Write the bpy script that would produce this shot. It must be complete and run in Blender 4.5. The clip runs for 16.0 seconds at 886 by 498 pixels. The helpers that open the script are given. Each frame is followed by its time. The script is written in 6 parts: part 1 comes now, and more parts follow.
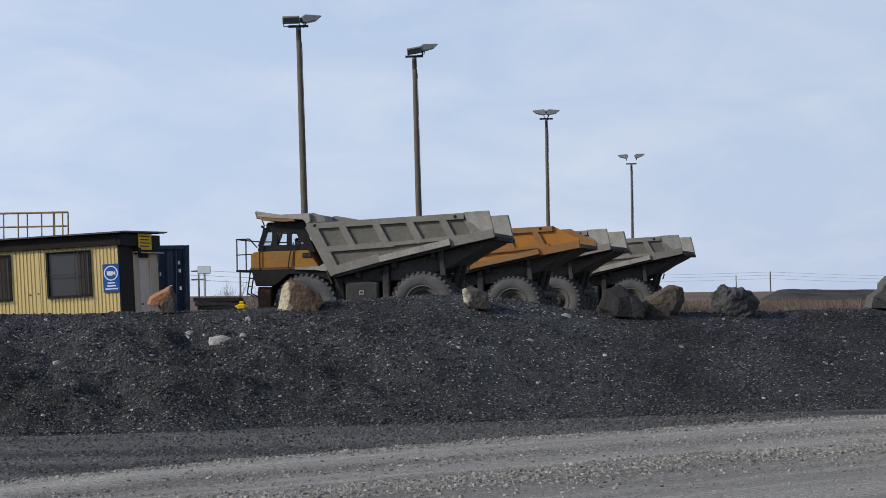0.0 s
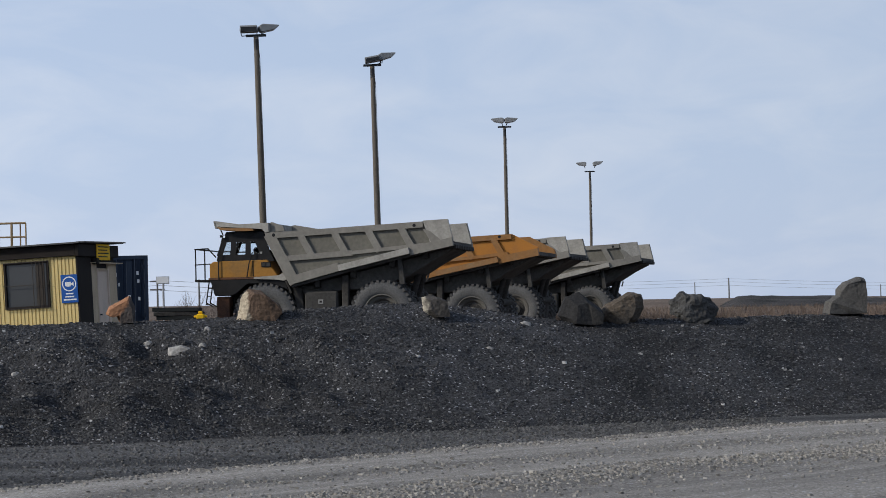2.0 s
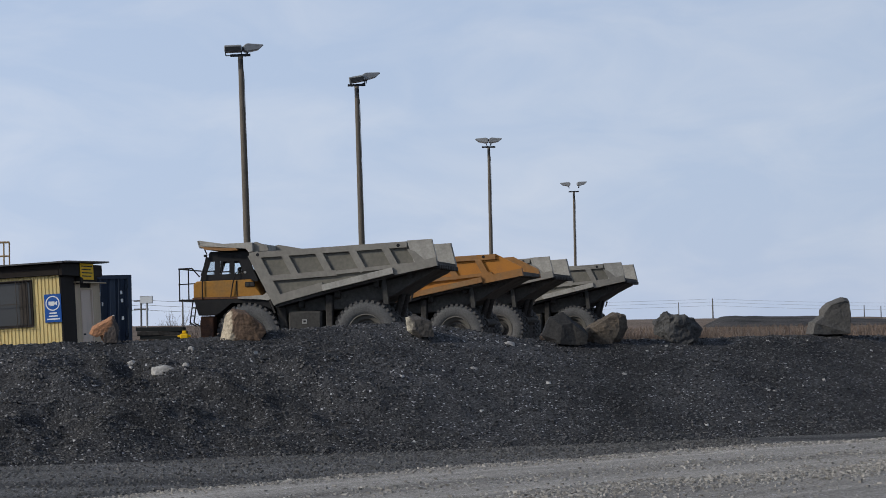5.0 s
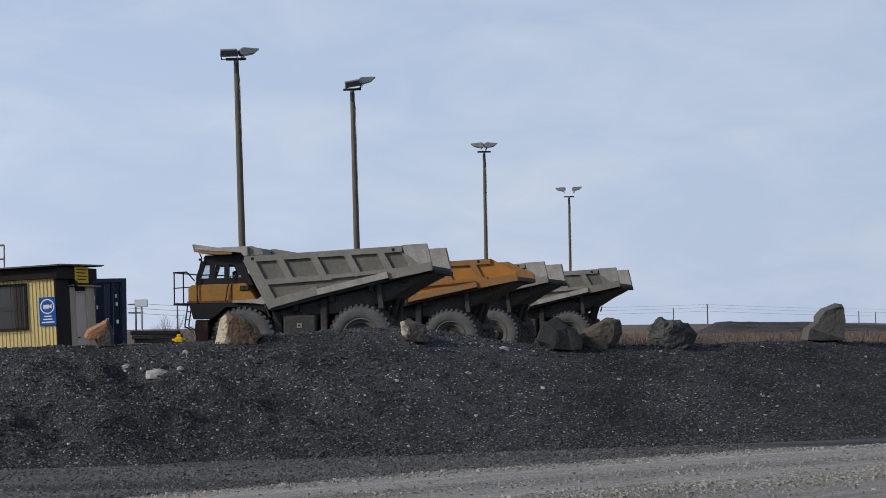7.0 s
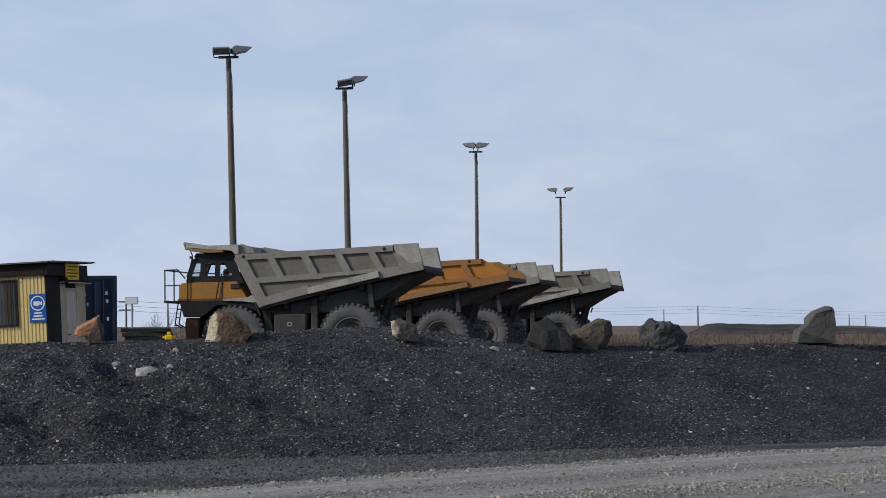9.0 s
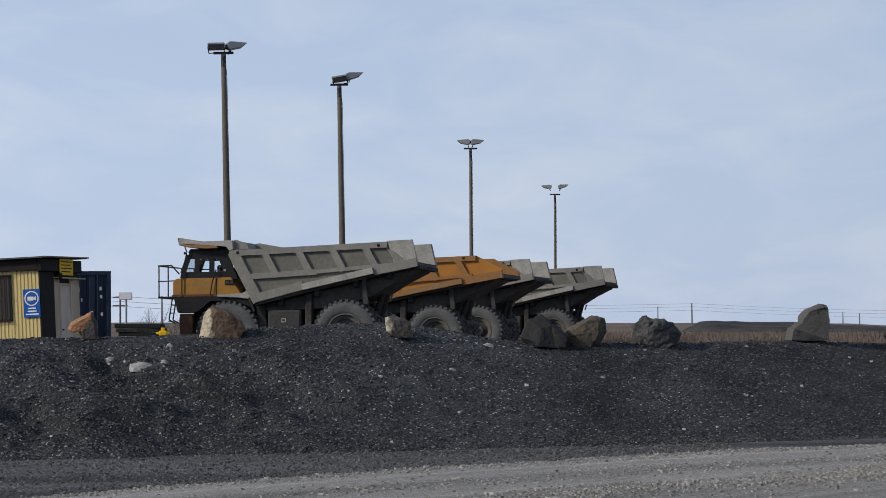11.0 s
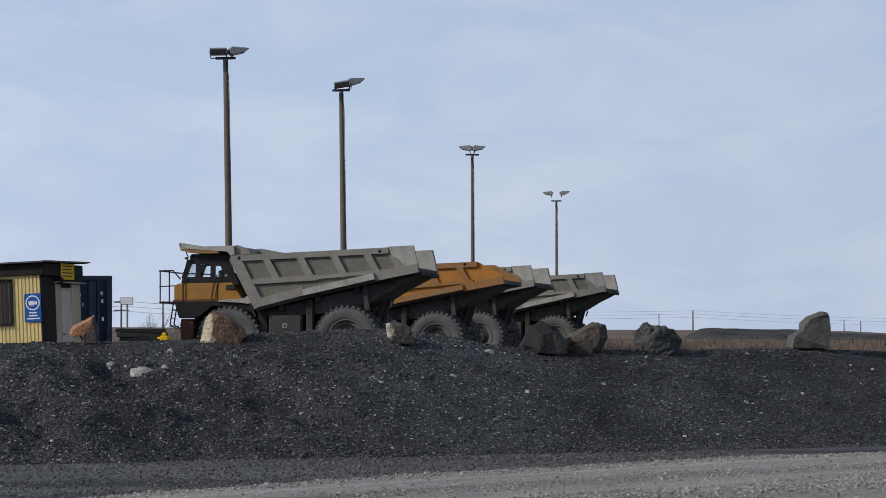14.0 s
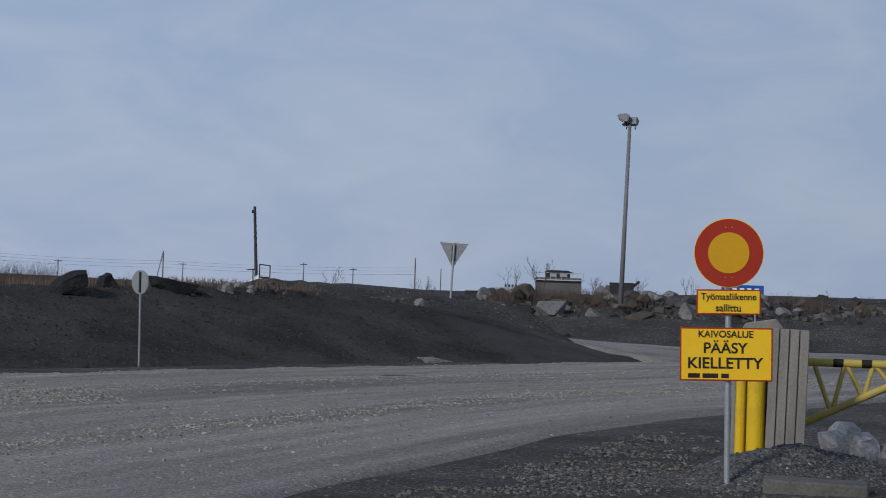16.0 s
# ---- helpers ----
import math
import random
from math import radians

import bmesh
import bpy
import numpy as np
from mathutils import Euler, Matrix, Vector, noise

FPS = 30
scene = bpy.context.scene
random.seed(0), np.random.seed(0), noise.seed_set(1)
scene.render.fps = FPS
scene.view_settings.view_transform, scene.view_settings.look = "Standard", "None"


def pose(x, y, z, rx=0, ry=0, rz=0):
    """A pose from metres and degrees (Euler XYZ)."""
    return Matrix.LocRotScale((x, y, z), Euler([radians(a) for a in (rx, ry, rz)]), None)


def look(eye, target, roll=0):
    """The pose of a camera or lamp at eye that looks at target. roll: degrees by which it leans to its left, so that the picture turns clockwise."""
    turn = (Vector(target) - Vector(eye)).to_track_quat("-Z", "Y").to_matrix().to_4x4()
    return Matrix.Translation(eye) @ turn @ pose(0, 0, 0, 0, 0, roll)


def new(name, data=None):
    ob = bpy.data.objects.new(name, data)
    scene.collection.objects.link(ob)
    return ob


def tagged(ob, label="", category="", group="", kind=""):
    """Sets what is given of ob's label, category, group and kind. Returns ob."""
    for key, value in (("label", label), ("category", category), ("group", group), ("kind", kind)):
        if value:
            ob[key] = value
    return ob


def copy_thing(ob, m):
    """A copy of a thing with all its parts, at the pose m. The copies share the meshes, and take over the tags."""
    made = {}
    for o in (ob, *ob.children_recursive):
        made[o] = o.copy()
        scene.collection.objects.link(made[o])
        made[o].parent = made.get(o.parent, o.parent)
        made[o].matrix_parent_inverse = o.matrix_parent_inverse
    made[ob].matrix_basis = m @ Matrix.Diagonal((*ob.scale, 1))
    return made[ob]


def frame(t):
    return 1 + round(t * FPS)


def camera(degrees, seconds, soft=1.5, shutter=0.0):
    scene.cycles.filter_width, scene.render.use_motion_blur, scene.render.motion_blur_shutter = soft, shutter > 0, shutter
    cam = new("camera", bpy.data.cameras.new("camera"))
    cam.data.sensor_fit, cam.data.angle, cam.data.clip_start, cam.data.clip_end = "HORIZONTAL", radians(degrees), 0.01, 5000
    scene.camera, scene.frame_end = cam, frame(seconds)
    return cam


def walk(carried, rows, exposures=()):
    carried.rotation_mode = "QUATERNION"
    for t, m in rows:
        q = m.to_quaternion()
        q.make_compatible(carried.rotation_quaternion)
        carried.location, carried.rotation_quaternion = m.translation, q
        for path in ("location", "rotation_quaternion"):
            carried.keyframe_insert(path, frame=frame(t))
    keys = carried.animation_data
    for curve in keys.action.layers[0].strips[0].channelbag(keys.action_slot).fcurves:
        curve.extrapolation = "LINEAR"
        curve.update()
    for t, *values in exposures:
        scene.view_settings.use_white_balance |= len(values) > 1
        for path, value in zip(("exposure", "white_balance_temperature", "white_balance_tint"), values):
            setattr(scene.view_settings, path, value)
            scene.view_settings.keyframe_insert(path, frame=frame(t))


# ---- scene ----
cam = camera(22.0, 16.0, soft=0.7, shutter=0.03)
EYE = 1.75
# seconds, yaw, pitch, roll in degrees: the camera turns where it stands
ROWS = [
    (0.0, 0.000, 1.600, 1.000),
    (0.5, -0.019, 1.577, 1.122),
    (1.0, -0.135, 1.609, 1.215),
    (1.5, -0.570, 1.665, 1.288),
    (2.0, -1.033, 1.793, 1.373),
    (2.5, -1.354, 1.974, 1.382),
    (3.0, -1.377, 2.113, 1.435),
    (3.5, -1.347, 2.211, 1.441),
    (4.0, -1.354, 2.257, 1.439),
    (6.5, -1.588, 2.346, 1.077),
    (7.0, -1.574, 2.398, 1.098),
    (7.5, -1.558, 2.422, 1.061),
    (8.0, -1.577, 2.397, 0.804),
    (8.5, -1.653, 2.414, 0.729),
    (9.0, -1.799, 2.388, 0.670),
    (11.5, -1.940, 2.227, 0.476),
    (12.0, -1.924, 2.153, 0.534),
    (12.5, -1.903, 2.212, 0.412),
    (13.0, -1.880, 2.282, 0.432),
    (13.5, -1.864, 2.366, 0.253),
    (14.0, -1.910, 2.453, 0.246),
    (14.2, -1.915, 2.475, 0.220),
    (14.3, -2.030, 2.487, 0.205),
    (14.4, -2.570, 2.500, 0.190),
    (14.5, -3.250, 2.517, 0.175),
    (14.6, -4.760, 2.545, 0.060),
    (14.7, -6.427, 2.569, -0.059),
    (14.8, -8.930, 2.603, -0.200),
    (14.9, -10.540, 2.640, -0.350),
    (15.0, -13.009, 2.678, -0.502),
    (15.1, -14.710, 2.735, -0.590),
    (15.2, -16.850, 2.789, -0.674),
    (15.3, -18.050, 2.810, -0.850),
    (15.4, -19.760, 2.825, -1.040),
    (15.5, -20.868, 2.845, -1.181),
    (15.6, -22.540, 2.830, -1.340),
    (15.7, -24.057, 2.802, -1.502),
    (15.8, -25.490, 2.007, -1.787),
    (15.9, -26.560, 1.570, -1.810),
    (16.0, -28.373, 1.037, -1.815),
]
EXPOSURES = [(0.0, 0.12, 6500, 10), (2.0, 0.03, 6500, 10), (7.0, -0.01, 6500, 10), (14.0, 0.0, 6500, 10), (15.0, -0.08, 6350, 10), (15.5, -0.28, 6150, 10), (16.0, -0.4, 6080, 10)]
walk(cam, [(t, pose(0, 0, EYE, 0, 0, yaw) @ pose(0, 0, 0, pitch) @ pose(0, 0, 0, 0, roll) @ pose(0, 0, 0, 90))
           for t, yaw, pitch, roll in ROWS], EXPOSURES)

# ---- sky and sun ----
SUN_AZ, SUN_EL = 247.0, 28.0          # compass-like: clockwise from +y
world = bpy.data.worlds.new("sky")
scene.world = world
world.use_nodes = True
wn, wl = world.node_tree.nodes, world.node_tree.links
wn.clear()
w_out = wn.new("ShaderNodeOutputWorld")
w_bg = wn.new("ShaderNodeBackground")
w_sky = wn.new("ShaderNodeTexSky")
w_sky.sky_type, w_sky.sun_disc = "NISHITA", False
w_sky.sun_elevation, w_sky.sun_rotation = radians(SUN_EL), radians(SUN_AZ)
w_sky.air_density, w_sky.dust_density, w_sky.ozone_density = 1.0, 0.6, 2.0
w_scale = wn.new("ShaderNodeVectorMath")
w_scale.operation = "SCALE"
w_scale.inputs["Scale"].default_value = 0.085
w_co = wn.new("ShaderNodeTexCoord")
w_map = wn.new("ShaderNodeMapping")
w_map.inputs["Scale"].default_value = (6.0, 6.0, 15.0)
w_noise = wn.new("ShaderNodeTexNoise")
w_noise.inputs["Scale"].default_value = 2.3
w_noise.inputs["Detail"].default_value = 6.0
w_noise.inputs["Roughness"].default_value = 0.55
w_noise.inputs["Distortion"].default_value = 0.6
w_ramp = wn.new("ShaderNodeValToRGB")
w_ramp.color_ramp.elements[0].position = 0.38
w_ramp.color_ramp.elements[0].color = (0.455, 0.55, 0.74, 1)
w_ramp.color_ramp.elements[1].position = 0.72
w_ramp.color_ramp.elements[1].color = (0.56, 0.628, 0.775, 1)
w_mix = wn.new("ShaderNodeMix")
w_mix.data_type = "RGBA"
w_sep = wn.new("ShaderNodeSeparateXYZ")           # a thin veil of cloud, thickest towards the horizon
w_veil = wn.new("ShaderNodeMapRange")
w_veil.inputs["From Min"].default_value, w_veil.inputs["From Max"].default_value = 0.0, 0.75
w_veil.inputs["To Min"].default_value, w_veil.inputs["To Max"].default_value = 0.9, 0.25
wl.new(w_co.outputs["Generated"], w_sep.inputs["Vector"])
wl.new(w_sep.outputs["Z"], w_veil.inputs["Value"])
wl.new(w_veil.outputs["Result"], w_mix.inputs["Factor"])
wl.new(w_sky.outputs["Color"], w_scale.inputs[0])
wl.new(w_co.outputs["Generated"], w_map.inputs["Vector"])
wl.new(w_map.outputs["Vector"], w_noise.inputs["Vector"])
wl.new(w_noise.outputs["Fac"], w_ramp.inputs["Fac"])
wl.new(w_scale.outputs["Vector"], w_mix.inputs["A"])
wl.new(w_ramp.outputs["Color"], w_mix.inputs["B"])
w_side = wn.new("ShaderNodeMapRange")             # brighter towards the sun's side
w_side.inputs["From Min"].default_value, w_side.inputs["From Max"].default_value = -1.0, 1.0
w_side.inputs["To Min"].default_value, w_side.inputs["To Max"].default_value = 1.36, 0.78
wl.new(w_sep.outputs["X"], w_side.inputs["Value"])
w_gain = wn.new("ShaderNodeVectorMath")
w_gain.operation = "SCALE"
wl.new(w_mix.outputs["Result"], w_gain.inputs[0])
wl.new(w_side.outputs["Result"], w_gain.inputs["Scale"])
wl.new(w_gain.outputs["Vector"], w_bg.inputs["Color"])
w_bg.inputs["Strength"].default_value = 1.0
wl.new(w_bg.outputs["Background"], w_out.inputs["Surface"])

sun_data = bpy.data.lights.new("sun", "SUN")
sun_data.energy, sun_data.angle, sun_data.color = 2.4, radians(5.0), (1.0, 0.93, 0.82)
sun = new("sun", sun_data)
sun_to = Vector((math.sin(radians(SUN_AZ)) * math.cos(radians(SUN_EL)), math.cos(radians(SUN_AZ)) * math.cos(radians(SUN_EL)), math.sin(radians(SUN_EL))))
sun.matrix_world = look(sun_to * 60, (0, 0, 0))


# ---- materials ----
def material(name, colour, rough=0.7, metal=0.0, spot=None, spot_amount=0.5, spot_scale=2.0, grain=0.25, grain_scale=40.0,
             bump=0.2, bump_size=0.01, per_object=0.0, streak=(1, 1, 1)):
    """Colour with two scales of variation (spots of a second colour, fine grain) and a fine relief, all in metres of the object."""
    m = bpy.data.materials.new(name)
    m.use_nodes = True
    n, l = m.node_tree.nodes, m.node_tree.links
    b = n["Principled BSDF"]
    b.inputs["Metallic"].default_value = metal
    b.inputs["Specular IOR Level"].default_value = 0.5 if rough < 0.3 else 0.25
    co = n.new("ShaderNodeTexCoord")
    mp = n.new("ShaderNodeMapping")
    mp.inputs["Scale"].default_value = streak
    l.new(co.outputs["Object"], mp.inputs["Vector"])
    big = n.new("ShaderNodeTexNoise")
    big.inputs["Scale"].default_value, big.inputs["Detail"].default_value, big.inputs["Roughness"].default_value = spot_scale, 5, 0.6
    fine = n.new("ShaderNodeTexNoise")
    fine.inputs["Scale"].default_value, fine.inputs["Detail"].default_value = grain_scale, 4
    l.new(mp.outputs["Vector"], big.inputs["Vector"])
    l.new(co.outputs["Object"], fine.inputs["Vector"])
    r = n.new("ShaderNodeMapRange")
    r.inputs["From Min"].default_value, r.inputs["From Max"].default_value = 0.45, 0.68
    r.inputs["To Max"].default_value = spot_amount
    l.new(big.outputs["Fac"], r.inputs["Value"])
    mix = n.new("ShaderNodeMix")
    mix.data_type = "RGBA"
    mix.inputs["A"].default_value = (*colour, 1)
    mix.inputs["B"].default_value = (*(spot or [c * 0.6 for c in colour]), 1)
    l.new(r.outputs["Result"], mix.inputs["Factor"])
    g = n.new("ShaderNodeMapRange")
    g.inputs["From Min"].default_value, g.inputs["From Max"].default_value = 0.3, 0.7
    g.inputs["To Min"].default_value, g.inputs["To Max"].default_value = 1 - grain, 1 + grain
    l.new(fine.outputs["Fac"], g.inputs["Value"])
    mul = n.new("ShaderNodeVectorMath")
    mul.operation = "SCALE"
    l.new(mix.outputs["Result"], mul.inputs[0])
    l.new(g.outputs["Result"], mul.inputs["Scale"])
    last = mul
    if per_object:
        info = n.new("ShaderNodeObjectInfo")
        p = n.new("ShaderNodeMapRange")
        p.inputs["To Min"].default_value, p.inputs["To Max"].default_value = 1 - per_object, 1 + per_object
        l.new(info.outputs["Random"], p.inputs["Value"])
        last = n.new("ShaderNodeVectorMath")
        last.operation = "SCALE"
        l.new(mul.outputs["Vector"], last.inputs[0])
        l.new(p.outputs["Result"], last.inputs["Scale"])
    l.new(last.outputs["Vector"], b.inputs["Base Color"])
    rr = n.new("ShaderNodeMapRange")
    rr.inputs["To Min"].default_value, rr.inputs["To Max"].default_value = max(rough - 0.12, 0.02), min(rough + 0.12, 1)
    l.new(big.outputs["Fac"], rr.inputs["Value"])
    l.new(rr.outputs["Result"], b.inputs["Roughness"])
    if bump:
        bp = n.new("ShaderNodeBump")
        bp.inputs["Strength"].default_value, bp.inputs["Distance"].default_value = bump, bump_size
        l.new(fine.outputs["Fac"], bp.inputs["Height"])
        l.new(bp.outputs["Normal"], b.inputs["Normal"])
    return m


def gravel(name, dark, light, size, bright=0.12, broad=0.35, bump=0.9, broad_scale=0.5, stretch=(1, 1, 1), lanes=False, earth=None):
    """Crushed stone: cells of many greys, a few pale chips, broad damp and dusty patches."""
    m = bpy.data.materials.new(name)
    m.use_nodes = True
    n, l = m.node_tree.nodes, m.node_tree.links
    b = n["Principled BSDF"]
    b.inputs["Roughness"].default_value = 0.9
    b.inputs["Specular IOR Level"].default_value = 0.25
    co = n.new("ShaderNodeTexCoord")
    v = n.new("ShaderNodeTexVoronoi")
    v.inputs["Scale"].default_value = 1 / size
    l.new(co.outputs["Object"], v.inputs["Vector"])
    ramp = n.new("ShaderNodeValToRGB")
    e = ramp.color_ramp.elements
    e[0].position, e[0].color = 0.0, (*dark, 1)
    e[1].position, e[1].color = 0.955, (*light, 1)
    chip = e.new(0.995)
    chip.color = (bright * 2.2, bright * 2.2, bright * 2.25, 1)
    sep = n.new("ShaderNodeSeparateColor")
    l.new(v.outputs["Color"], sep.inputs["Color"])
    l.new(sep.outputs["Red"], ramp.inputs["Fac"])
    mp = n.new("ShaderNodeMapping")
    mp.inputs["Scale"].default_value = stretch
    if lanes:                                  # wear runs along the lane
        lane = n.new("ShaderNodeAttribute")
        lane.attribute_name = "lane"
        l.new(lane.outputs["Vector"], mp.inputs["Vector"])
    else:
        l.new(co.outputs["Object"], mp.inputs["Vector"])
    big = n.new("ShaderNodeTexNoise")
    big.inputs["Scale"].default_value, big.inputs["Detail"].default_value = broad_scale, 7
    l.new(mp.outputs["Vector"], big.inputs["Vector"])
    g = n.new("ShaderNodeMapRange")
    g.inputs["From Min"].default_value, g.inputs["From Max"].default_value = 0.32, 0.68
    g.inputs["To Min"].default_value, g.inputs["To Max"].default_value = 1 - broad, 1 + broad
    l.new(big.outputs["Fac"], g.inputs["Value"])
    mul = n.new("ShaderNodeVectorMath")
    mul.operation = "SCALE"
    l.new(ramp.outputs["Color"], mul.inputs[0])
    l.new(g.outputs["Result"], mul.inputs["Scale"])
    if earth:                                  # weathered brown earth with few pale chips from one end of the bank on
        ex = n.new("ShaderNodeSeparateXYZ")
        l.new(co.outputs["Object"], ex.inputs["Vector"])
        em = n.new("ShaderNodeMath")
        em.operation = "MULTIPLY_ADD"
        em.inputs[1].default_value = 8.0
        l.new(big.outputs["Fac"], em.inputs[0])
        l.new(ex.outputs["X"], em.inputs[2])
        er = n.new("ShaderNodeMapRange")
        er.inputs["From Min"].default_value, er.inputs["From Max"].default_value = 10.0, 20.0
        l.new(em.outputs["Value"], er.inputs["Value"])
        soil = n.new("ShaderNodeVectorMath")
        soil.operation = "SCALE"
        soil.inputs[0].default_value = earth
        l.new(g.outputs["Result"], soil.inputs["Scale"])
        eg = n.new("ShaderNodeMath")
        eg.operation = "MULTIPLY"
        eg.inputs[1].default_value = 0.75
        l.new(er.outputs["Result"], eg.inputs[0])
        emix = n.new("ShaderNodeMix")
        emix.data_type = "RGBA"
        l.new(eg.outputs["Value"], emix.inputs["Factor"])
        l.new(mul.outputs["Vector"], emix.inputs["A"])
        l.new(soil.outputs["Vector"], emix.inputs["B"])
        mul = n.new("ShaderNodeVectorMath")
        l.new(emix.outputs["Result"], mul.inputs[0])
    if lanes:                                  # swept wheel tracks, dusty and pale, between stony strips
        wander = n.new("ShaderNodeTexNoise")
        wander.inputs["Scale"].default_value, wander.inputs["Detail"].default_value = 0.15, 3
        l.new(lane.outputs["Vector"], wander.inputs["Vector"])
        sy = n.new("ShaderNodeSeparateXYZ")
        l.new(lane.outputs["Vector"], sy.inputs["Vector"])
        sh = n.new("ShaderNodeMath")
        sh.operation = "MULTIPLY_ADD"
        sh.inputs[1].default_value = 1.6
        l.new(wander.outputs["Fac"], sh.inputs[0])
        l.new(sy.outputs["Y"], sh.inputs[2])
        unit = n.new("ShaderNodeMapRange")
        unit.inputs["From Min"].default_value, unit.inputs["From Max"].default_value = 0.8, 22.8
        l.new(sh.outputs["Value"], unit.inputs["Value"])
        track = n.new("ShaderNodeValToRGB")
        t = track.color_ramp.elements
        t[0].position, t[0].color = 0.0, (0.45, 0.45, 0.45, 1)
        t[1].position, t[1].color = 1.0, (0.36, 0.35, 0.34, 1)
        for at, tone in ((0.1, 0.5), (0.2, 0.55), (0.3, 0.43), (0.4, 0.55), (0.5, 0.5), (0.57, 0.4), (0.64, 0.46), (0.73, 0.58), (0.8, 0.45), (0.88, 0.6), (0.95, 0.48)):
            t.new(at).color = (tone, tone, tone, 1)
        l.new(unit.outputs["Result"], track.inputs["Fac"])
        dbl = n.new("ShaderNodeVectorMath")
        dbl.operation = "SCALE"
        dbl.inputs["Scale"].default_value = 2.0
        l.new(track.outputs["Color"], dbl.inputs[0])
        worn = n.new("ShaderNodeVectorMath")
        worn.operation = "MULTIPLY"
        l.new(mul.outputs["Vector"], worn.inputs[0])
        l.new(dbl.outputs["Vector"], worn.inputs[1])
        mul = worn
    l.new(mul.outputs["Vector"], b.inputs["Base Color"])
    bp = n.new("ShaderNodeBump")
    bp.invert = True
    bp.inputs["Strength"].default_value, bp.inputs["Distance"].default_value = bump, size * 0.6
    l.new(v.outputs["Distance"], bp.inputs["Height"])
    l.new(bp.outputs["Normal"], b.inputs["Normal"])
    return m


def stones(name, dark, light):
    """Loose stones joined in one mesh: each island has its own grey."""
    m = bpy.data.materials.new(name)
    m.use_nodes = True
    n, l = m.node_tree.nodes, m.node_tree.links
    b = n["Principled BSDF"]
    b.inputs["Roughness"].default_value = 0.85
    geo = n.new("ShaderNodeNewGeometry")
    ramp = n.new("ShaderNodeValToRGB")
    ramp.color_ramp.elements[0].color = (*dark, 1)
    ramp.color_ramp.elements[1].color = (*light, 1)
    l.new(geo.outputs["Random Per Island"], ramp.inputs["Fac"])
    l.new(ramp.outputs["Color"], b.inputs["Base Color"])
    return m


def glass_material(name, tint=(0.6, 0.68, 0.7), rough=0.03):
    m = bpy.data.materials.new(name)
    m.use_nodes = True
    b = m.node_tree.nodes["Principled BSDF"]
    b.inputs["Base Color"].default_value = (*tint, 1)
    b.inputs["Roughness"].default_value = rough
    b.inputs["Transmission Weight"].default_value = 1.0
    b.inputs["IOR"].default_value = 1.2
    return m


def part_shaded_rock(name, colour, other, edge, slope):
    """Two-coloured rock: the second colour, shade painted in, lies beyond an uneven slanting line."""
    m = material(name, colour, 0.9, spot=[c * 0.62 for c in colour], spot_amount=0.7, spot_scale=3.5, grain=0.3, grain_scale=22, bump=0.8, bump_size=0.03)
    n, l = m.node_tree.nodes, m.node_tree.links
    co = n.new("ShaderNodeTexCoord")
    wob = n.new("ShaderNodeTexNoise")
    wob.inputs["Scale"].default_value, wob.inputs["Detail"].default_value = 5, 5
    l.new(co.outputs["Object"], wob.inputs["Vector"])
    dot = n.new("ShaderNodeVectorMath")
    dot.operation = "DOT_PRODUCT"
    dot.inputs[1].default_value = (1, 0, slope)
    l.new(co.outputs["Object"], dot.inputs[0])
    add = n.new("ShaderNodeMath")
    add.operation = "MULTIPLY_ADD"
    add.inputs[1].default_value = 0.3
    l.new(wob.outputs["Fac"], add.inputs[0])
    l.new(dot.outputs["Value"], add.inputs[2])
    r = n.new("ShaderNodeMapRange")
    r.inputs["From Min"].default_value, r.inputs["From Max"].default_value = edge + 0.12, edge + 0.18
    l.new(add.outputs["Value"], r.inputs["Value"])
    mix = n.new("ShaderNodeMix")
    mix.data_type = "RGBA"
    old = n["Principled BSDF"].inputs["Base Color"].links[0].from_socket
    tint = n.new("ShaderNodeVectorMath")
    tint.operation = "MULTIPLY"
    tint.inputs[1].default_value = [b / a for a, b in zip(colour, other)]
    l.new(old, tint.inputs[0])
    l.new(r.outputs["Result"], mix.inputs["Factor"])
    l.new(old, mix.inputs["A"])
    l.new(tint.outputs["Vector"], mix.inputs["B"])
    l.new(mix.outputs["Result"], n["Principled BSDF"].inputs["Base Color"])
    return m


# second colours are darkened to carry the shade of the right sides
M_ROCK_SPLIT = part_shaded_rock("cream_and_shaded_brown_rock", (0.46, 0.39, 0.285), (0.12, 0.08, 0.055), -0.15, 0.1)
M_ROCK_CHIP = part_shaded_rock("cream_and_shaded_grey_rock", (0.44, 0.4, 0.32), (0.07, 0.064, 0.058), -0.16, 0.0)
M_ROCK_RUST = part_shaded_rock("rusty_and_shaded_grey_rock", (0.36, 0.18, 0.095), (0.08, 0.068, 0.062), -0.04, -0.5)
M_BERM = gravel("dark_crushed_rock", (0.013, 0.0131, 0.0137), (0.064, 0.0642, 0.067), 0.03, bright=0.15, broad=0.55, broad_scale=0.4, earth=(0.052, 0.0455, 0.04))
M_ROAD = gravel("grey_road_gravel", (0.156, 0.144, 0.127), (0.318, 0.295, 0.262), 0.025, bright=0.2, broad=0.3, bump=0.5, broad_scale=1.0, stretch=(0.09, 1.1, 1.0), lanes=True)
M_SHOULDER = gravel("dusty_dark_gravel", (0.031, 0.0275, 0.0245), (0.1, 0.0905, 0.082), 0.035, bright=0.12, broad=0.4)
M_STRIP = gravel("grey_verge_gravel", (0.037, 0.0362, 0.0352), (0.132, 0.128, 0.123), 0.03, bright=0.13, broad=0.5, broad_scale=0.5, stretch=(0.35, 1.3, 1.0))
